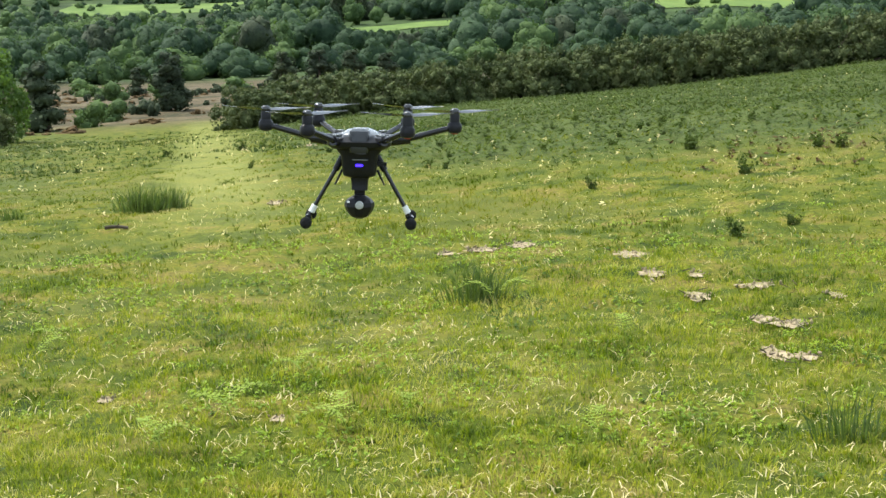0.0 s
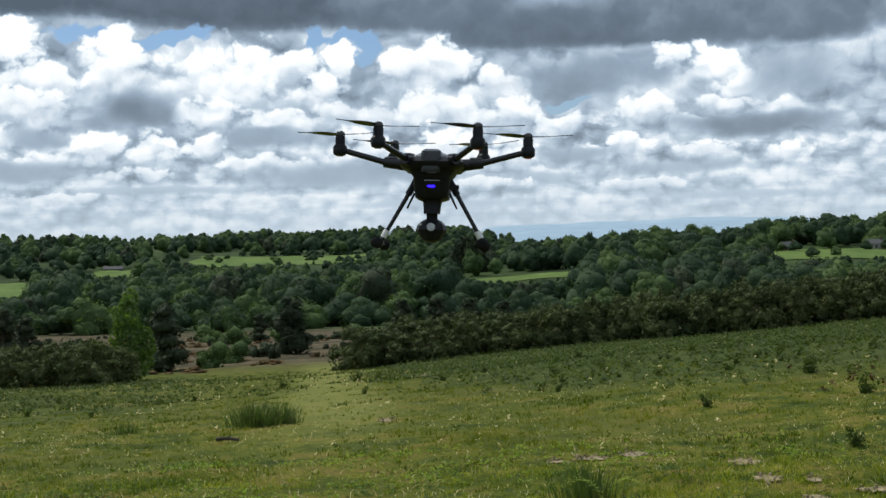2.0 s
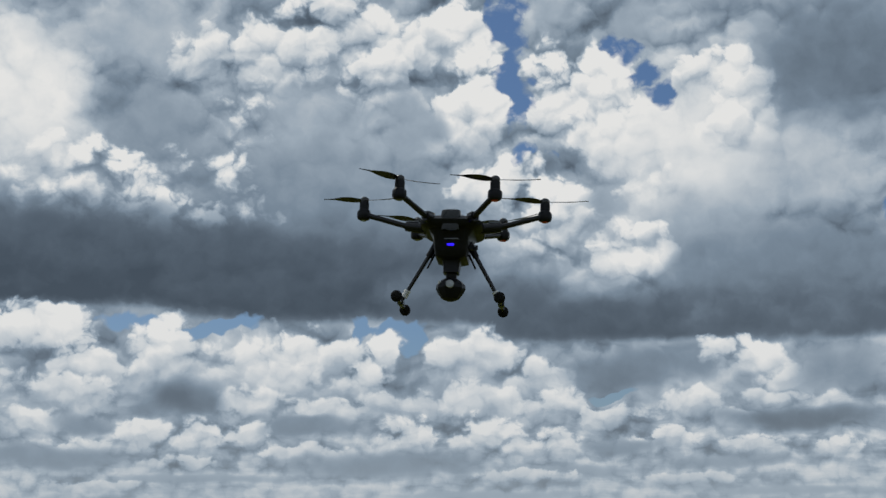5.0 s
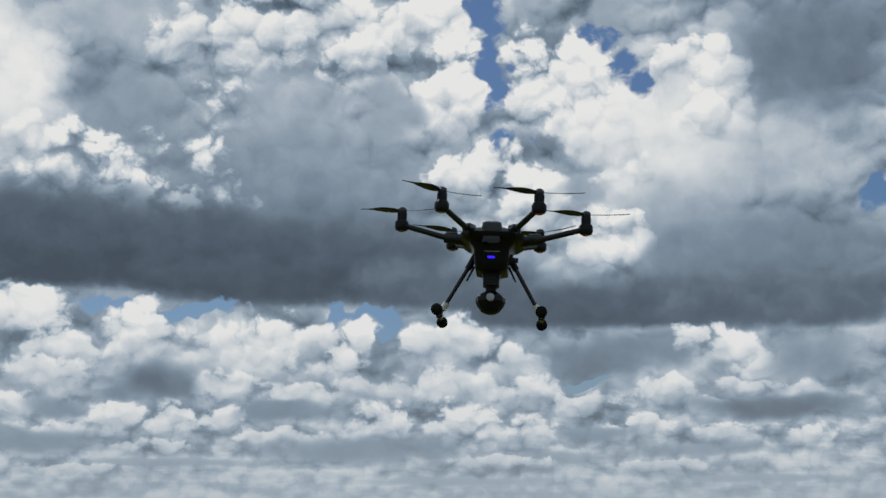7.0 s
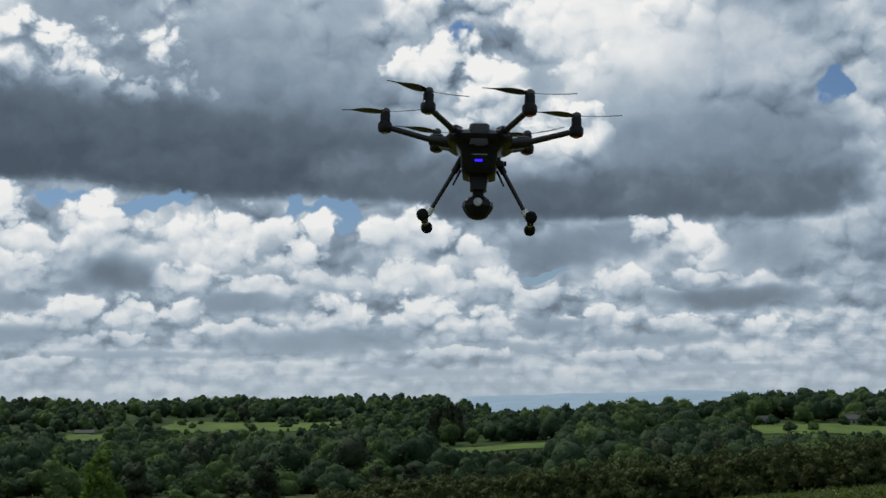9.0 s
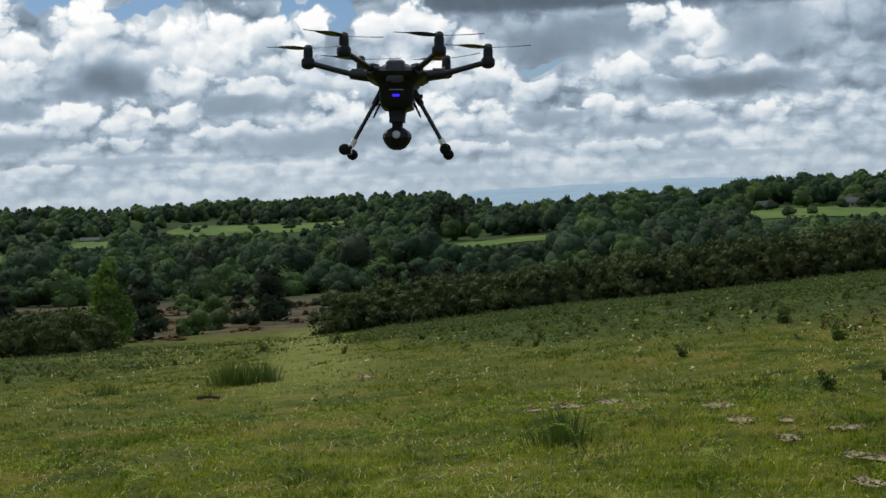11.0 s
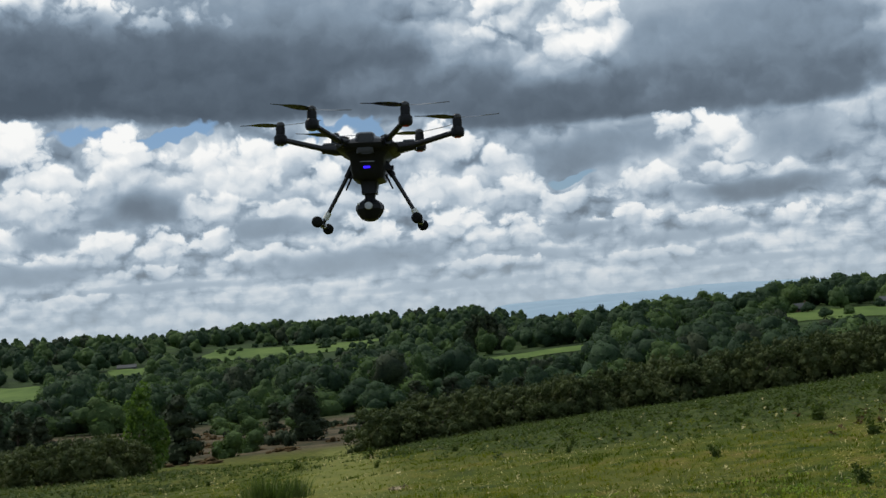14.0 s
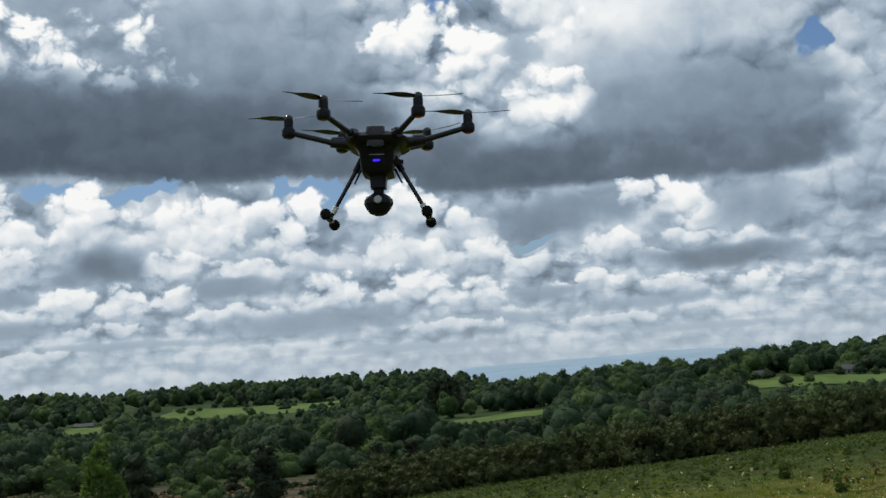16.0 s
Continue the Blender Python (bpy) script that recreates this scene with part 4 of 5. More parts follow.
# houses and a barn across the valley, half hidden by trees
def house(name, label, heading, away, long, deep, tall, turn, wall_mat, windows):
    home = tagged(new(name), label, "house")
    bm = bmesh.new()
    v = [bm.verts.new(p) for p in ((-long / 2, -deep / 2, -1), (long / 2, -deep / 2, -1), (long / 2, deep / 2, -1), (-long / 2, deep / 2, -1), (-long / 2, -deep / 2, tall), (long / 2, -deep / 2, tall), (long / 2, deep / 2, tall), (-long / 2, deep / 2, tall), (-long / 2, 0, tall + deep * 0.42), (long / 2, 0, tall + deep * 0.42))]
    for f in ((0, 1, 5, 4), (2, 3, 7, 6), (1, 2, 6, 9, 5), (3, 0, 4, 8, 7)):
        bm.faces.new([v[i] for i in f])
    part("wall", bm, wall_mat, home)
    bm = bmesh.new()
    for side in (-1, 1):
        a = [(-long / 2 - 0.4, side * (deep / 2 + 0.4), tall - 0.25), (long / 2 + 0.4, side * (deep / 2 + 0.4), tall - 0.25), (long / 2 + 0.4, 0, tall + deep * 0.42 + 0.1), (-long / 2 - 0.4, 0, tall + deep * 0.42 + 0.1)]
        lower = [bm.verts.new(p) for p in a]
        upper = [bm.verts.new((p[0], p[1], p[2] + 0.25)) for p in a]
        bm.faces.new(lower)
        bm.faces.new(upper)
        for i in range(4):
            bm.faces.new((lower[i], lower[(i + 1) % 4], upper[(i + 1) % 4], upper[i]))
    roof = part("roof", bm, SLATE, home)
    if windows:
        bm = bmesh.new()
        box(bm, long * 0.3, 0, tall + deep * 0.42 + 0.5, 0.9, 0.7, 2.0, 0.03)
        part("chimney", bm, BRICK, roof)
        for i in range(windows):
            for z in (0.7, 3.2):
                if z + 1.2 < tall:
                    bm = bmesh.new()
                    box(bm, -long / 2 + long * (i + 0.5) / windows, -deep / 2 - 0.02, z + 0.6, 1.1, 0.12, 1.2, 0.02)
                    part("window", bm, PANE, home)
    x, y, z = spot(heading, away)
    home.matrix_basis = pose(x, y, z, 0, 0, turn)


house("farmhouse", "pale-walled farmhouse with a dark roof among trees", 17.5, 753, 8, 5, 2.6, -12, PLASTER, 3)
house("farmhouse", "brick farmhouse with a dark roof behind a pasture", 14.2, 753, 9, 5, 2.2, 20, BRICK, 3)
house("barn", "low dark barn with a pitched roof beside a pasture", -12.7, 956, 12, 4, 0.9, 8, SLATE, 0)

# gorse along the top of the meadow and on the brow
gorse = [make_tree("gorse_bush", "gorse", GORSE, 1100, 0.042, 30 + i, "dense dark green gorse bush edging the meadow", "bush", core=0.60, loose=1.6) for i in range(3)]
for g in gorse:
    tagged(g, group="gorse along the meadow")
used = set()
HEDGE = [(-3.1 + 0.8 * i, 78 + 0.3 * i) for i in range(34)]
for i, (h, d) in enumerate(HEDGE):
    for row in range(3):
        k = rng.randrange(3)
        hh, dd = h + rng.uniform(-0.35, 0.35), d + 1.6 * row + rng.uniform(-0.6, 0.6)
        tall = rng.uniform(1.9, 2.5) + 0.25 * row + 0.02 * i
        if k in used:
            copy_at(gorse[k], hh, dd, tall, rng.uniform(2.0, 2.8), rng.uniform(0, 360), 0.15)
        else:
            used.add(k)
            set_at(gorse[k], hh, dd, tall, 2.0, 0, 0.15)
for i in range(60):
    h = -22.5 + 10.0 * rng.random()
    copy_at(gorse[rng.randrange(3)], h, 68 + rng.uniform(0, 9) + (h + 22) * 0.2, rng.uniform(1.7, 2.5), rng.uniform(1.8, 2.6), rng.uniform(0, 360), 0.1)

# ---------------------------------------------------------------- the meadow's grass and small things
def blade_mesh(name, x, y, h, lx, ly, q, w, mat, sink=0.012, droop=0.0):
    """One narrow bent blade for each foot (x, y): height h, lean (lx, ly), turned by q, half width w."""
    n = len(x)
    base = np.stack((x, y, ground_z(x, y) - sink), 1)
    side = np.stack((np.cos(q) * w, np.sin(q) * w, np.zeros(n)), 1)
    mid = base + np.stack((lx * 0.38, ly * 0.38, h * 0.66), 1)
    tip = base + np.stack((lx, ly, h * (1 - droop)), 1)
    v = np.stack((base - side, base + side, mid + side * 0.75, mid - side * 0.75, tip), 1).reshape(-1, 3)
    k = np.arange(n) * 5
    f = np.concatenate((np.stack((k, k + 1, k + 2), 1), np.stack((k, k + 2, k + 3), 1), np.stack((k + 3, k + 2, k + 4), 1)))
    return sheet(name, v, f, mat)


def patchiness(x, y):
    """Slow ups and downs of the sward, from 0 to 1."""
    a = np.sin(x * 1.1 + 2 * np.sin(y * 0.63 + 1)) * np.sin(y * 1.3 + 2 * np.sin(x * 0.8))
    b = np.sin(x * 3.7 + 2 * np.sin(y * 2.9)) * np.sin(y * 4.1 + 2 * np.sin(x * 3.1 + 2))
    return 0.5 + 0.3 * a + 0.2 * b


def sward(name, label, tufts, each, near, far, width_deg, tall, half, seed, mat, power=1.0, spread=0.05, thin=0.0):
    """Tufted grass over a fan of meadow."""
    rng = np.random.default_rng(seed)
    r = near + (far - near) * rng.random(tufts) ** power
    a = np.radians(rng.uniform(-width_deg, width_deg, tufts))
    cx, cy = r * np.sin(a), r * np.cos(a)
    lush = patchiness(cx, cy)
    keep = rng.random(tufts) > thin * (1 - lush)
    keep &= (np.abs(cx + 0.2 + 0.07 * cy + 0.3 * np.sin(cy * 0.7)) > rng.uniform(-0.3, 1.5, tufts)) | (cy < 15)
    cx, cy, lush = cx[keep], cy[keep], lush[keep]
    size = rng.uniform(0.5, 1.5, len(cx)) * (0.55 + 0.9 * lush)
    cx, cy, size = (np.repeat(k, each) for k in (cx, cy, size))
    n = len(cx)
    q = rng.uniform(0, 6.28, n)
    d = np.abs(rng.normal(0, spread, n)) * size
    h = tall * size * rng.uniform(0.5, 1.15, n)
    out = rng.uniform(0.2, 1.1, n) * h
    ob = blade_mesh(name, cx + d * np.cos(q), cy + d * np.sin(q), h, np.cos(q) * out, np.sin(q) * out, q + 1.57 + rng.normal(0, 0.5, n), half * rng.uniform(0.6, 1.3, n), mat)
    return tagged(ob, label, "grass", kind="stuff")


sward("meadow_grass", "short tufted meadow grass in sunlight", 20000, 11, 6.5, 17.0, 25, 0.054, 0.0044, 41, BLADES, 1.2, 0.06, 0.7)
sward("meadow_grass", "tufted meadow grass farther down the slope", 11000, 7, 17.0, 40.0, 24, 0.052, 0.0075, 42, MEAD, 1.15, 0.07, 0.6)
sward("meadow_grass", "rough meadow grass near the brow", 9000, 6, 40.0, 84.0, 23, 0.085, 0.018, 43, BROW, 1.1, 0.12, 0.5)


def straw():
    rng = np.random.default_rng(44)
    n = 20000
    r, a = 6.5 + 22 * rng.random(n) ** 1.5, np.radians(rng.uniform(-24, 24, n))
    x, y = r * np.sin(a), r * np.cos(a)
    keep = rng.random(n) > patchiness(x, y) * 1.15
    x, y = x[keep], y[keep]
    n = len(x)
    q, long = rng.uniform(0, 6.28, n), rng.uniform(0.03, 0.13, n)
    ob = blade_mesh("dry_straw", x, y, rng.uniform(0.02, 0.06, n), np.cos(q) * long, np.sin(q) * long, q + 1.57, rng.uniform(0.003, 0.006, n), STRAW, 0.0, 0.25)
    tagged(ob, "scattered dry straw and dead stems in the grass", "straw", kind="stuff")


straw()


def low_weeds(name, label, n, box_of, tall, size, seed, mat, wants):
    """Low leafy weeds in one mesh, where wants(x, y) says so."""
    rng = np.random.default_rng(seed)
    x, y = rng.uniform(box_of[0], box_of[1], n), rng.uniform(box_of[2], box_of[3], n)
    keep = rng.random(n) < wants(x, y)
    x, y = x[keep], y[keep]
    m = len(x)
    leaves = 7
    h = tall * rng.uniform(0.5, 1.5, m) * (0.6 + 0.8 * patchiness(x * 0.5, y * 0.5))
    fx, fy, fh = (np.repeat(k, leaves) for k in (x, y, h))
    k = len(fx)
    q, s = rng.uniform(0, 6.28, k), size * rng.uniform(0.6, 1.5, k)
    up = rng.random(k)
    c = np.stack((fx + np.cos(q) * s * 1.2 * (1.1 - up), fy + np.sin(q) * s * 1.2 * (1.1 - up), ground_z(fx, fy) + fh * up), 1)
    d = np.stack((np.cos(q) * s, np.sin(q) * s, s * rng.uniform(-0.3, 0.7, k)), 1)
    e = np.stack((-np.sin(q) * s * 0.45, np.cos(q) * s * 0.45, s * rng.uniform(-0.2, 0.2, k)), 1)
    v = np.stack((c - d, c - e, c + d, c + e), 1).reshape(-1, 3)
    return tagged(sheet(name, v, quads(v), mat), label, "weeds", kind="stuff")


def right_bank(x, y):
    edge = 26 - 0.35 * x
    return ease(y, edge, edge + 7) * ease(x + 0.10 * y, 2.0, 7.0) * (0.35 + 0.65 * patchiness(x * 0.35, y * 0.3))


def left_bank(x, y):
    return ease(-x - 0.10 * y, 1.0, 6.0) * ease(y, 30, 46) * (patchiness(x * 0.4, y * 0.4) ** 1.5)


low_weeds("bank_weeds", "dense low dark green weeds and young bracken on the bank", 24000, (-2, 34, 20, 84), 0.15, 0.056, 61, WEED, right_bank)
low_weeds("brow_weeds", "patches of low dark green weeds near the brow", 12000, (-32, 2, 28, 72), 0.12, 0.06, 62, WEED, left_bank)


low_weeds("dead_scraps", "pale scraps of dead bracken and dry flower heads in the grass", 2600, (-18, 24, 18, 70), 0.10, 0.032, 66, STRAW, lambda x, y: np.clip((patchiness(x * 0.6 + 1, y * 0.5) - 0.35) * 1.2, 0, 0.6))
low_weeds("leafy_herbs", "patches of bright yellow-green leafy herbs in the turf", 26000, (-6.5, 7, 7, 19), 0.035, 0.017, 64, HERB, lambda x, y: np.clip((patchiness(x * 1.3 + 3, y * 1.3) - 0.52) * 2.6, 0, 0.8))
low_weeds("lush_clumps", "darker green lush clumps in the turf", 16000, (-6.5, 7, 7, 19), 0.045, 0.019, 65, LUSH, lambda x, y: np.clip((patchiness(x * 0.9 - 5, y * 1.1 + 2) - 0.60) * 3.0, 0, 0.9))


def put(ob, heading, away, turn=0.0, size=1.0, rise=0.0):
    x, y, z = spot(heading, away)
    ob.matrix_basis = pose(x, y, z + rise, 0, 0, turn) @ Matrix.Scale(size, 4)
    return ob


def rush_tuft(name, n, spread, tall, seed, label):
    """A clump of upright rush stems, splaying outwards."""
    rng = np.random.default_rng(seed)
    x, y = rng.normal(0, spread, n), rng.normal(0, spread * 0.6, n)
    h = tall * rng.uniform(0.25, 1.15, n) * np.exp(-(x / spread) ** 2 * 0.05)
    q = rng.uniform(0, 6.28, n)
    lx, ly = x * 0.55 + rng.normal(0, 0.2, n) * h, y * 0.6 + rng.normal(0, 0.2, n) * h
    w = rng.uniform(0.004, 0.008, n)
    base = np.stack((x, y, np.full(n, -0.12)), 1)
    side = np.stack((np.cos(q) * w, np.sin(q) * w, 0 * q), 1)
    mid, tip = base + np.stack((lx * 0.4, ly * 0.4, h * 0.6 + 0.12), 1), base + np.stack((lx, ly, h + 0.12), 1)
    v = np.stack((base - side, base + side, mid + side * 0.8, mid - side * 0.8, tip), 1).reshape(-1, 3)
    k = np.arange(n) * 5
    f = np.concatenate((np.stack((k, k + 1, k + 2), 1), np.stack((k, k + 2, k + 3), 1), np.stack((k + 3, k + 2, k + 4), 1)))
    return tagged(sheet(name, v, f, RUSH), label, "rushes")


put(rush_tuft("rush_tuft", 420, 0.17, 0.46, 51, "wide clump of dark green rushes in the grass"), -7.1, 23.8)
put(rush_tuft("rush_tuft", 260, 0.13, 0.40, 55, "upright clump of dark green rushes in the grass"), -6.0, 24.1)
put(rush_tuft("rush_tuft", 160, 0.20, 0.20, 56, "low sparse clump of rushes in the grass"), -6.6, 24.0)
put(rush_tuft("rush_tuft", 260, 0.15, 0.42, 52, "spiky clump of green rushes beside bare ground"), 6.5, 14.3)
put(rush_tuft("rush_tuft", 120, 0.12, 0.22, 53, "small clump of dark rushes in the grass"), -12.2, 24.5)
put(rush_tuft("rush_tuft", 110, 0.14, 0.30, 54, "sparse dark clump of rushes beside pale sticks"), 21.8, 9.3)


def weed_plant(seed):
    """A leafy upright weed, thistle-like: stems and leaves."""
    rng = np.random.default_rng(seed)
    plant = tagged(new("thistle"), "dark green leafy thistle standing in the grass", "weed", "thistles in the meadow")
    bm = bmesh.new()
    lobes = []
    for i in range(6):
        a, lean = rng.uniform(0, 6.28), rng.uniform(0.06, 0.26)
        tip = (math.cos(a) * lean, math.sin(a) * lean, rng.uniform(0.14, 0.36))
        limb(bm, (0, 0, -0.03), tip, 0.006, 0.003, 5)
        for k in range(4):
            f = (k + 0.8) / 4
            lobes.append((tip[0] * f, tip[1] * f, tip[2] * f, 0.085 * (1.15 - 0.5 * f)))
    tagged(part("stem", bm, WEED, plant), kind="stuff")
    v = leaf_cloud(rng, 300, lobes, 0.034, 0.9)
    tagged(sheet("foliage", v, quads(v), WEED, parent=plant), kind="stuff")
    return plant


thistle = [weed_plant(71), weed_plant(72)]
put(thistle[0], 17.3, 23.4, 0, 1.0)
put(thistle[1], 15.1, 27.5, 40, 1.2)
rng = random.Random(9)
for h, d, s in ((20.1, 26.3, 1.3), (20.9, 26.0, 1.2), (17.0, 17.8, 1.05), (19.2, 18.6, 0.9), (11.2, 22.8, 0.9), (4.5, 28, 0.8), (5.2, 27.6, 0.7), (12.0, 29, 1.0), (9.2, 30, 0.9), (22.8, 25, 1.1),
                (-3.0, 43, 1.5), (-2.2, 44, 1.2), (-9.5, 40, 1.0), (-13.5, 34, 1.0), (-2.7, 33, 0.8), (0.5, 36, 0.9), (-6.0, 47, 1.2), (-16.0, 38, 1.2), (7.0, 33, 1.0), (14.0, 35, 1.2), (17.5, 33, 1.1), (10.5, 38, 1.2),
                (2.2, 38, 0.9), (-14.8, 46, 1.1), (6.0, 42, 1.2)):
    put(copy_thing(thistle[rng.randrange(2)], pose(0, 0, 0)), h, d, rng.uniform(0, 360), s * 0.7)


for i in range(42):
    a, d = rng.uniform(3.0, 21.0), rng.uniform(29, 62)
    put(copy_thing(thistle[rng.randrange(2)], pose(0, 0, 0)), a, d, rng.uniform(0, 360), rng.uniform(0.3, 0.65))
low_weeds("sorrel", "patch of reddish brown sorrel and dead bracken in the grass", 520, (5, 13, 19, 31), 0.07, 0.05, 63, DEAD, lambda x, y: np.exp(-((x - 8.8) / 1.6) ** 2 - ((y - 24.5) / 2.2) ** 2))


def bracken_frond(seed):
    """A young bracken frond: a bent stem with narrowing leaflets."""
    rng = np.random.default_rng(seed)
    frond = tagged(new("bracken_frond"), "pale green young bracken frond unrolling in the grass", "bracken", "bracken fronds")
    bm = bmesh.new()
    spine = []
    for i in range(13):
        s = i / 12
        spine.append(Vector((0.24 * s * s + 0.03 * s, 0.0, 0.17 * math.sin(s * 2.2))))
    tube(bm, spine, 0.0035, 0.0025)
    part("stem", bm, FROND, frond)
    verts = []
    for i in range(3, 13):
        s = i / 12
        long = 0.085 * math.sin(math.pi * (0.25 + 0.72 * s)) + 0.008
        for side in (-1, 1):
            for k in range(5):
                f = (k + 0.5) / 5
                c = spine[i] + Vector((0.25 * long * f, side * long * f, 0.02 * f + rng.normal(0, 0.004)))
                w, l = 0.011 * (1.2 - f), 0.012
                verts += [c + Vector((-l, 0, 0)), c + Vector((0, side * w, 0.002)), c + Vector((l, 0, 0.003)), c + Vector((0, -side * w, 0.002))]
    tagged(sheet("frond_blade", [v[:] for v in verts], quads(verts), FROND, parent=frond), kind="stuff")
    return frond


fern = bracken_frond(81)
put(fern, -4.2, 10.2, 30, 1.3)
for h, d, q, s in ((-3.9, 10.0, 150, 1.2), (0.4, 9.6, 80, 1.2), (0.9, 9.5, 200, 1.3), (0.0, 9.7, 320, 1.1), (-6.9, 9.4, 120, 1.2), (-7.4, 9.5, 10, 1.1), (11.1, 9.2, 60, 1.0), (9.0, 10.4, 250, 0.9), (-0.9, 11.1, 200, 1.1), (-11.5, 13.0, 40, 1.0), (-10.6, 13.4, 160, 1.0), (3.6, 9.9, 260, 1.2), (12.6, 12.4, 90, 1.0), (-1.2, 11.4, 30, 0.9), (7.1, 14.0, 200, 1.5), (7.4, 14.2, 320, 1.4)):
    put(copy_thing(fern, pose(0, 0, 0)), h, d, q, s * 1.05)


def bare_patch(seed, wide, deep):
    """Dry, broken earth: a ragged low sheet with clods and dark stems on it."""
    rng = np.random.default_rng(seed)
    thing = tagged(new("bare_earth"), "ragged patch of pale dry bare earth in the turf", "bare earth", "bare patches")
    bm = bmesh.new()
    ring, n = [], 22
    for i in range(n):
        a = 6.2832 * i / n
        k = rng.uniform(0.55, 1.1)
        ring.append(bm.verts.new((wide * 0.5 * k * math.cos(a), deep * 0.5 * k * math.sin(a), 0.006)))
    inner = [bm.verts.new((v.co.x * 0.55, v.co.y * 0.55, 0.010 + rng.uniform(0, 0.010))) for v in ring]
    mid = bm.verts.new((0, 0, 0.014))
    for i in range(n):
        j = (i + 1) % n
        bm.faces.new((ring[i], ring[j], inner[j], inner[i]))
        bm.faces.new((inner[i], inner[j], mid))
    part("crust", bm, DRY, thing)
    bm = bmesh.new()
    for i in range(int(26 * wide)):
        s = rng.uniform(0.008, 0.024)
        m = Matrix.Translation((rng.normal(0, wide * 0.27), rng.normal(0, deep * 0.27), 0.02)) @ Euler(rng.uniform(0, 3, 3)).to_matrix().to_4x4() @ Matrix.Diagonal((s * 1.6, s, s * 0.7, 1))
        bmesh.ops.create_icosphere(bm, subdivisions=1, radius=1.0, matrix=m)
    tagged(part("clod_scatter", bm, DRY, thing), kind="stuff")
    bm = bmesh.new()
    for i in range(int(20 * wide)):
        a, x, y, l = rng.uniform(0, 6.28), rng.normal(0, wide * 0.33), rng.normal(0, deep * 0.3), rng.uniform(0.04, 0.12)
        limb(bm, (x, y, 0.015), (x + l * math.cos(a), y + l * math.sin(a), rng.uniform(0.015, 0.06)), 0.006, 0.003, 5)
    tagged(part("dead_stems", bm, BARK, thing, "dark dead stems"), kind="stuff")
    return thing


for i, (h, d, w, dp) in enumerate(((8.35, 17.6, 0.42, 0.5), (6.7, 17.4, 0.5, 0.3), (5.2, 17.3, 0.35, 0.3), (12.8, 16.4, 0.40, 0.5), (13.7, 15.2, 0.34, 0.5), (15.4, 15.1, 0.20, 0.3), (15.5, 14.1, 0.30, 0.5), (17.8, 14.6, 0.45, 0.35), (18.0, 13.2, 0.30, 0.4), (19.2, 13.0, 0.42, 0.35), (18.7, 11.9, 0.24, 0.5), (19.9, 11.8, 0.22, 0.3), (21.0, 14.2, 0.2, 0.3), (-2.0, 10.0, 0.14, 0.2), (-9.0, 11.2, 0.15, 0.2), (-0.2, 40, 0.5, 1.2), (-1.8, 24, 0.3, 0.5))):
    put(bare_patch(90 + i, w, dp), h, d, 0, 1.0, 0.012)


def fallen_stick():
    bm = bmesh.new()
    pts = [Vector((-0.17, 0, 0.035)), Vector((-0.05, 0.015, 0.045)), Vector((0.07, 0.0, 0.04)), Vector((0.18, 0.02, 0.02))]
    tube(bm, pts, 0.031, 0.025, 9)
    limb(bm, (0.0, 0, 0.05), (0.06, -0.05, 0.10), 0.012, 0.007, 6)
    ob = smooth(part("fallen_stick", bm, BARK, None))
    return tagged(ob, "short broken brown branch lying in the grass", "stick")


put(fallen_stick(), -8.15, 21.8, 0, 1.0, 0.02)


# ---------------------------------------------------------------- the drone
def lathe(bm, rings, sides=16, at=(0, 0, 0), turn=None):
    """A turned body: rings of (radius, height)."""
    made, at = [], Vector(at)
    for r, h in rings:
        ring = []
        for i in range(sides):
            p = Vector((r * math.cos(6.2832 * i / sides), r * math.sin(6.2832 * i / sides), h))
            ring.append(bm.verts.new(at + (turn @ p if turn else p)))
        made.append(ring)
    for a, b in zip(made, made[1:]):
        for i in range(sides):
            bm.faces.new((a[i], a[(i + 1) % sides], b[(i + 1) % sides], b[i]))
    bm.faces.new(made[0][::-1])
    bm.faces.new(made[-1])


def loft(bm, sections):
    """A body through rounded rectangles: (z, half width, half depth, corner, shift in y)."""
    made = []
    for z, hw, hd, corner, sy in sections:
        ring = []
        for sx, sgn, a0 in ((1, 1, 0), (-1, 1, 90), (-1, -1, 180), (1, -1, 270)):
            for k in range(4):
                a = radians(a0 + 30 * k)
                ring.append(bm.verts.new((sx * (hw - corner) + corner * math.cos(a), sgn * (hd - corner) + corner * math.sin(a) + sy, z)))
        made.append(ring)
    n = len(made[0])
    for a, b in zip(made, made[1:]):
        for i in range(n):
            bm.faces.new((a[i], a[(i + 1) % n], b[(i + 1) % n], b[i]))
    bm.faces.new(made[0][::-1])
    bm.faces.new(made[-1])


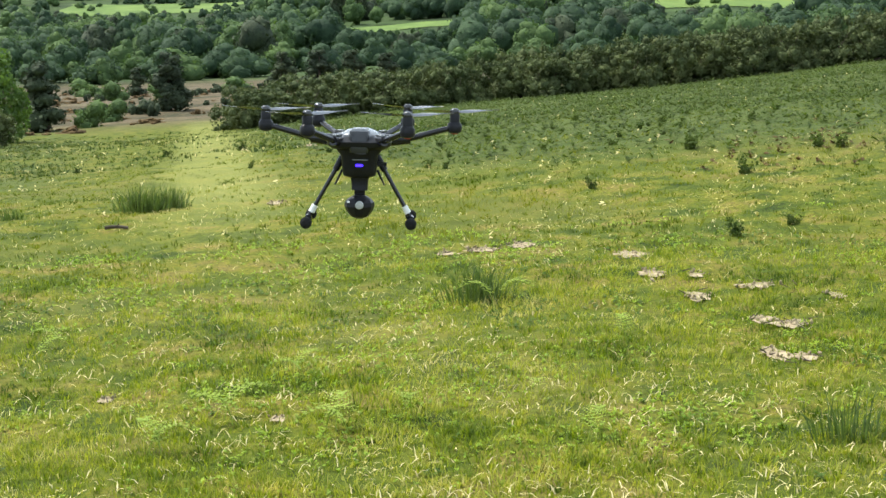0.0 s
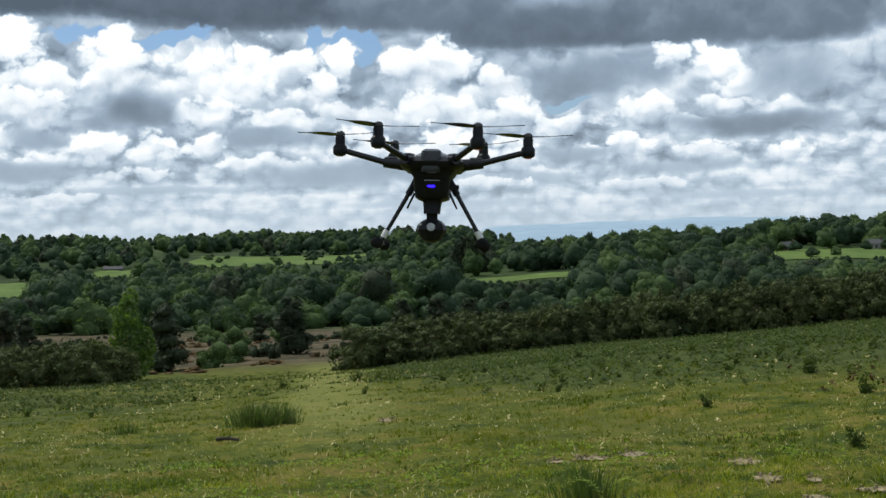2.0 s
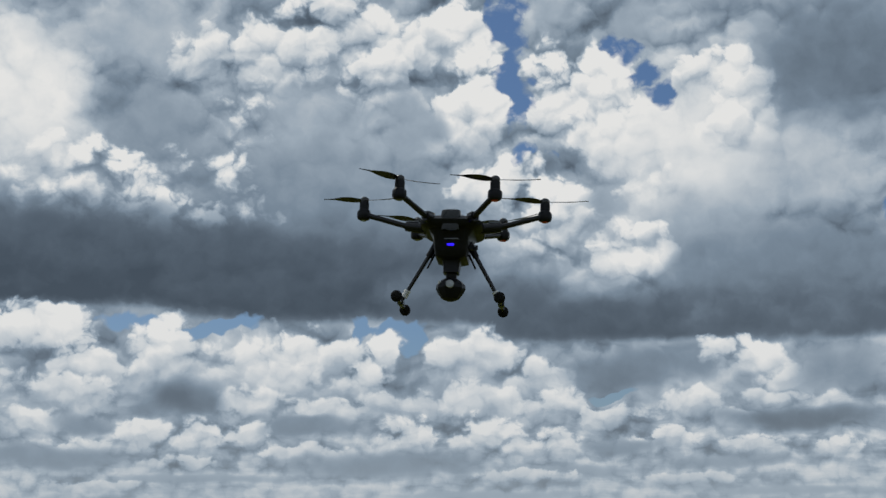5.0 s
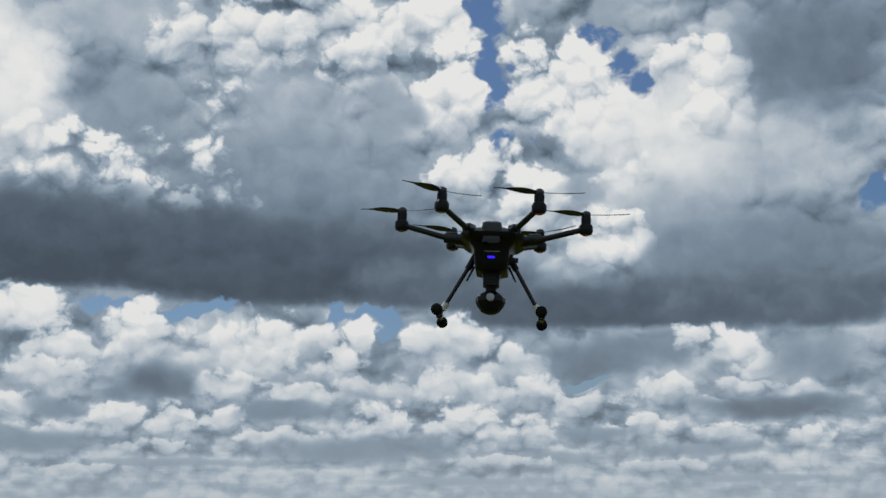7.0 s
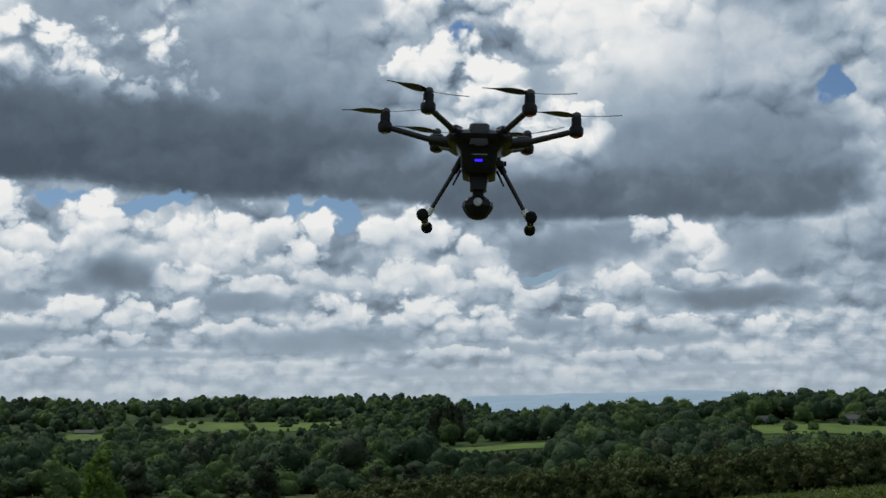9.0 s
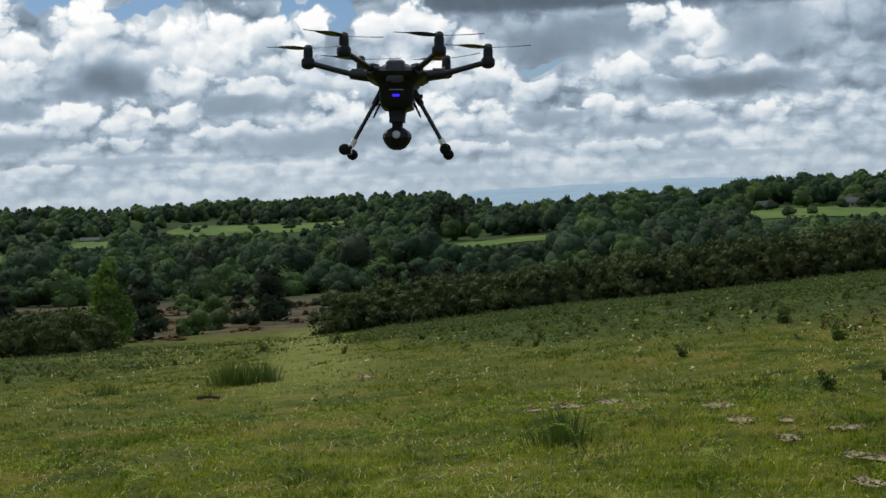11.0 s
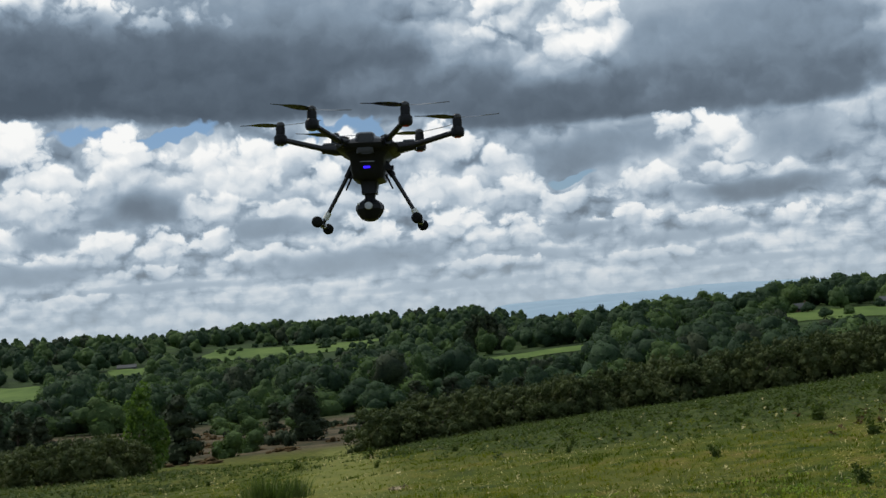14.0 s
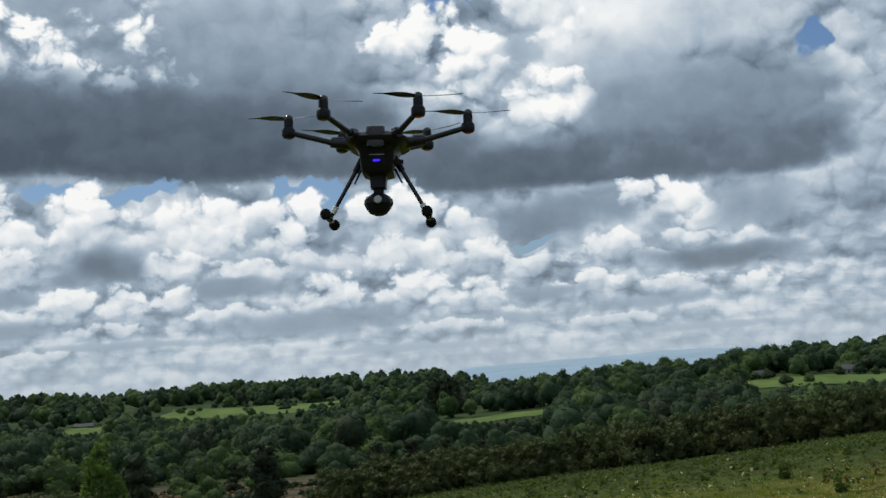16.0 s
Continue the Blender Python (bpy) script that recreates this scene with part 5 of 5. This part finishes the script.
def propeller_mesh(bm, length=0.112):
    """Two twisted, tapering blades and a hub, round the z axis."""
    for side in (0, 1):
        q = Matrix.Rotation(math.pi * side, 3, "Z")
        rows = []
        for i in range(11):
            s = i / 10
            r = 0.010 + (length - 0.010) * s
            chord = (0.009 + 0.021 * math.sin(math.pi * min(1, s * 1.25 + 0.1)) ** 0.8) * (1 - 0.55 * s ** 3)
            twist = radians(15 - 11 * s)
            lift = 0.006 * s
            sweep = 0.004 * math.sin(math.pi * s) - 0.006 * s * s
            row = []
            for f, up in ((-0.5, 0.0), (-0.1, 0.0014), (0.5, 0.0003), (-0.1, -0.0008)):
                y, z = f * chord, up
                row.append(bm.verts.new(q @ Vector((r, y * math.cos(twist) - z * math.sin(twist) + sweep, y * math.sin(twist) + z * math.cos(twist) + lift))))
            rows.append(row)
        for a, b in zip(rows, rows[1:]):
            for k in range(4):
                bm.faces.new((a[k], a[(k + 1) % 4], b[(k + 1) % 4], b[k]))
        bm.faces.new(rows[0][::-1])
        bm.faces.new(rows[-1])
    lathe(bm, ((0.011, -0.004), (0.012, 0.0), (0.011, 0.005), (0.006, 0.009)), 14)


def build_drone():
    drone = tagged(new("hexacopter_drone"), "black six-rotor camera drone hovering with its landing legs down", "drone")
    # fuselage, with its origin at the status light
    bm = bmesh.new()
    loft(bm, ((-0.026, 0.026, 0.040, 0.010, 0.02), (-0.020, 0.040, 0.055, 0.012, 0.02), (0.000, 0.043, 0.066, 0.014, 0.02), (0.030, 0.045, 0.072, 0.016, 0.02), (0.050, 0.060, 0.082, 0.022, 0.02)))
    smooth(part("lower_body", bm, BLACK, drone))
    bm = bmesh.new()
    loft(bm, ((0.048, 0.066, 0.090, 0.030, 0.02), (0.056, 0.078, 0.100, 0.036, 0.02), (0.066, 0.080, 0.102, 0.036, 0.02), (0.076, 0.068, 0.090, 0.034, 0.02), (0.082, 0.050, 0.074, 0.030, 0.02)))
    smooth(part("shell", bm, BLACK, drone))
    bm = bmesh.new()
    loft(bm, ((0.072, 0.052, 0.076, 0.030, 0.02), (0.083, 0.046, 0.068, 0.028, 0.02), (0.091, 0.032, 0.052, 0.022, 0.02), (0.095, 0.018, 0.032, 0.014, 0.02)))
    smooth(part("canopy", bm, SILVER, drone, "glossy grey top canopy"))
    bm = bmesh.new()
    loft(bm, ((0.040, 0.023, 0.030, 0.008, -0.046), (0.070, 0.026, 0.034, 0.010, -0.046), (0.092, 0.024, 0.030, 0.010, -0.040), (0.098, 0.018, 0.022, 0.008, -0.034)))
    smooth(part("battery", bm, GLOSS, drone, "black battery block at the front"))
    bm = bmesh.new()
    box(bm, 0.0, -0.0480, 0.007, 0.020, 0.004, 0.006, 0.002)
    part("status_light", bm, LAMP, drone, "glowing blue status light")
    bm = bmesh.new()
    box(bm, 0.002, -0.0510, 0.021, 0.038, 0.004, 0.0025, 0.0006)
    part("lettering_bar", bm, SILVER, drone, "thin pale line of lettering")
    bm = bmesh.new()
    box(bm, 0.004, -0.0765, 0.038, 0.026, 0.003, 0.0025, 0.0006)
    part("lettering_bar", bm, GLOSS, drone, "thin grey line of lettering")
    bm = bmesh.new()
    box(bm, 0.052, -0.01, 0.008, 0.022, 0.014, 0.012, 0.003)
    box(bm, 0.064, -0.01, 0.008, 0.006, 0.018, 0.016, 0.003)
    part("side_sensor", bm, BLACK, drone)
    for s in (-1, 1):
        bm = bmesh.new()
        limb(bm, (s * 0.044, 0.0, -0.008), (s * 0.062, 0.0, -0.046), 0.0032, 0.0022, 8)
        smooth(part("antenna", bm, BLACK, drone))
    # gimbal and camera
    bm = bmesh.new()
    loft(bm, ((-0.058, 0.020, 0.022, 0.007, 0.005), (-0.048, 0.020, 0.024, 0.007, 0.008), (-0.030, 0.022, 0.028, 0.008, 0.012), (-0.024, 0.026, 0.032, 0.008, 0.014)))
    gimbal = smooth(part("gimbal", bm, BLACK, drone))
    bm = bmesh.new()
    loft(bm, ((-0.090, 0.012, 0.010, 0.004, 0.012), (-0.056, 0.014, 0.012, 0.005, 0.010)))
    smooth(part("gimbal_arm", bm, BLACK, gimbal))
    bm = bmesh.new()
    lathe(bm, ((0.010, -0.031), (0.022, -0.026), (0.033, -0.012), (0.038, 0.0), (0.037, 0.010), (0.029, 0.019), (0.016, 0.027)), 10, (0.0, 0.0, -0.099))
    pod = smooth(part("camera_pod", bm, BLACK, drone, "black faceted camera pod hanging below the body"), 0.35)
    bm = bmesh.new()
    lathe(bm, ((0.0105, 0.0), (0.0105, 0.006), (0.009, 0.008)), 20, (0.001, -0.033, -0.093), Matrix.Rotation(radians(90), 3, "X"))
    smooth(part("lens", bm, LENS, pod, "pale round lens cap"), 0.4)
    bm = bmesh.new()
    box(bm, -0.027, -0.0265, -0.086, 0.008, 0.003, 0.005, 0.0008, Matrix.Rotation(radians(-42), 3, "Z"))
    part("pod_label", bm, WHITE, pod, "small white label")
    # six arms, each with its motor and propeller
    turns = (8, 150, 20, 175, 38, 12)
    red = material("motor_light_red", lit_look((0.5, 0.04, 0.02), 0.05), 0.3)
    for i in range(6):
        a = radians(60 * i)
        out = Vector((math.cos(a), math.sin(a), 0))
        hub = out * 0.236 + Vector((0, 0.02, 0))
        bm = bmesh.new()
        limb(bm, out * 0.060 + Vector((0, 0.02, 0.064)), out * 0.125 + Vector((0, 0.02, 0.070)), 0.016, 0.0125, 12)
        limb(bm, out * 0.120 + Vector((0, 0.02, 0.070)), out * 0.224 + Vector((0, 0.02, 0.098)), 0.0078, 0.0072, 12)
        arm = smooth(part("arm", bm, CARBON, drone))
        bm = bmesh.new()
        lathe(bm, ((0.009, 0.085), (0.0155, 0.088), (0.0180, 0.094), (0.0180, 0.107), (0.0145, 0.112), (0.0125, 0.114), (0.0125, 0.132), (0.010, 0.137)), 18, hub)
        motor = smooth(part("motor", bm, BLACK, arm))
        bm = bmesh.new()
        box(bm, 0, 0, 0, 0.030, 0.014, 0.004, 0.001)
        latch = part("arm_latch", bm, SILVER, arm, "glossy grey arm latch")
        latch.matrix_basis = Matrix.Translation(out * 0.106 + Vector((0, 0.02, 0.0825))) @ Matrix.Rotation(a, 4, "Z")
        bm = bmesh.new()
        lathe(bm, ((0.008, 0.0840), (0.010, 0.0865)), 12, hub)
        part("motor_light", bm, red if i in (0, 5, 1) else SILVER, arm)
        bm = bmesh.new()
        propeller_mesh(bm)
        prop = smooth(part("propeller", bm, BLADE, arm, "two-bladed glossy black propeller"))
        prop.matrix_basis = Matrix.Translation(hub + Vector((0, 0, 0.139))) @ Matrix.Rotation(radians(turns[i]), 4, "Z")
    # landing legs, each with a skid and two foam feet
    for s in (-1, 1):
        top, low = Vector((s * 0.047, 0.02, 0.016)), Vector((s * 0.129, 0.02, -0.130))
        bm = bmesh.new()
        limb(bm, top, low, 0.0056, 0.0050, 12)
        leg = smooth(part("landing_leg", bm, CARBON, drone))
        way = (low - top).normalized()
        bm = bmesh.new()
        limb(bm, low - way * 0.034, low - way * 0.014, 0.0082, 0.0082, 12)
        smooth(part("leg_clamp", bm, WHITE, leg, "white plastic clamp"))
        bm = bmesh.new()
        limb(bm, top - way * 0.012, top + way * 0.030, 0.0095, 0.0082, 12)
        smooth(part("leg_joint", bm, BLACK, leg))
        bm = bmesh.new()
        limb(bm, low + Vector((0, -0.088, -0.004)), low + Vector((0, 0.088, -0.004)), 0.0048, 0.0048, 10)
        box(bm, low.x, low.y, low.z - 0.002, 0.016, 0.030, 0.016, 0.003)
        smooth(part("skid", bm, CARBON, leg))
        for y in (-0.092, 0.092):
            bm = bmesh.new()
            lathe(bm, ((0.006, -0.017), (0.012, -0.014), (0.0145, -0.004), (0.0145, 0.006), (0.012, 0.014), (0.006, 0.017)), 14, low + Vector((0, y, -0.004)), Matrix.Rotation(radians(90), 3, "X"))
            smooth(part("foam_foot", bm, FOAM, leg), 1.2)
    drone.matrix_basis = pose(0.125, 3.5, 1.943, -2.5, 2.5, -4.0)


build_drone()
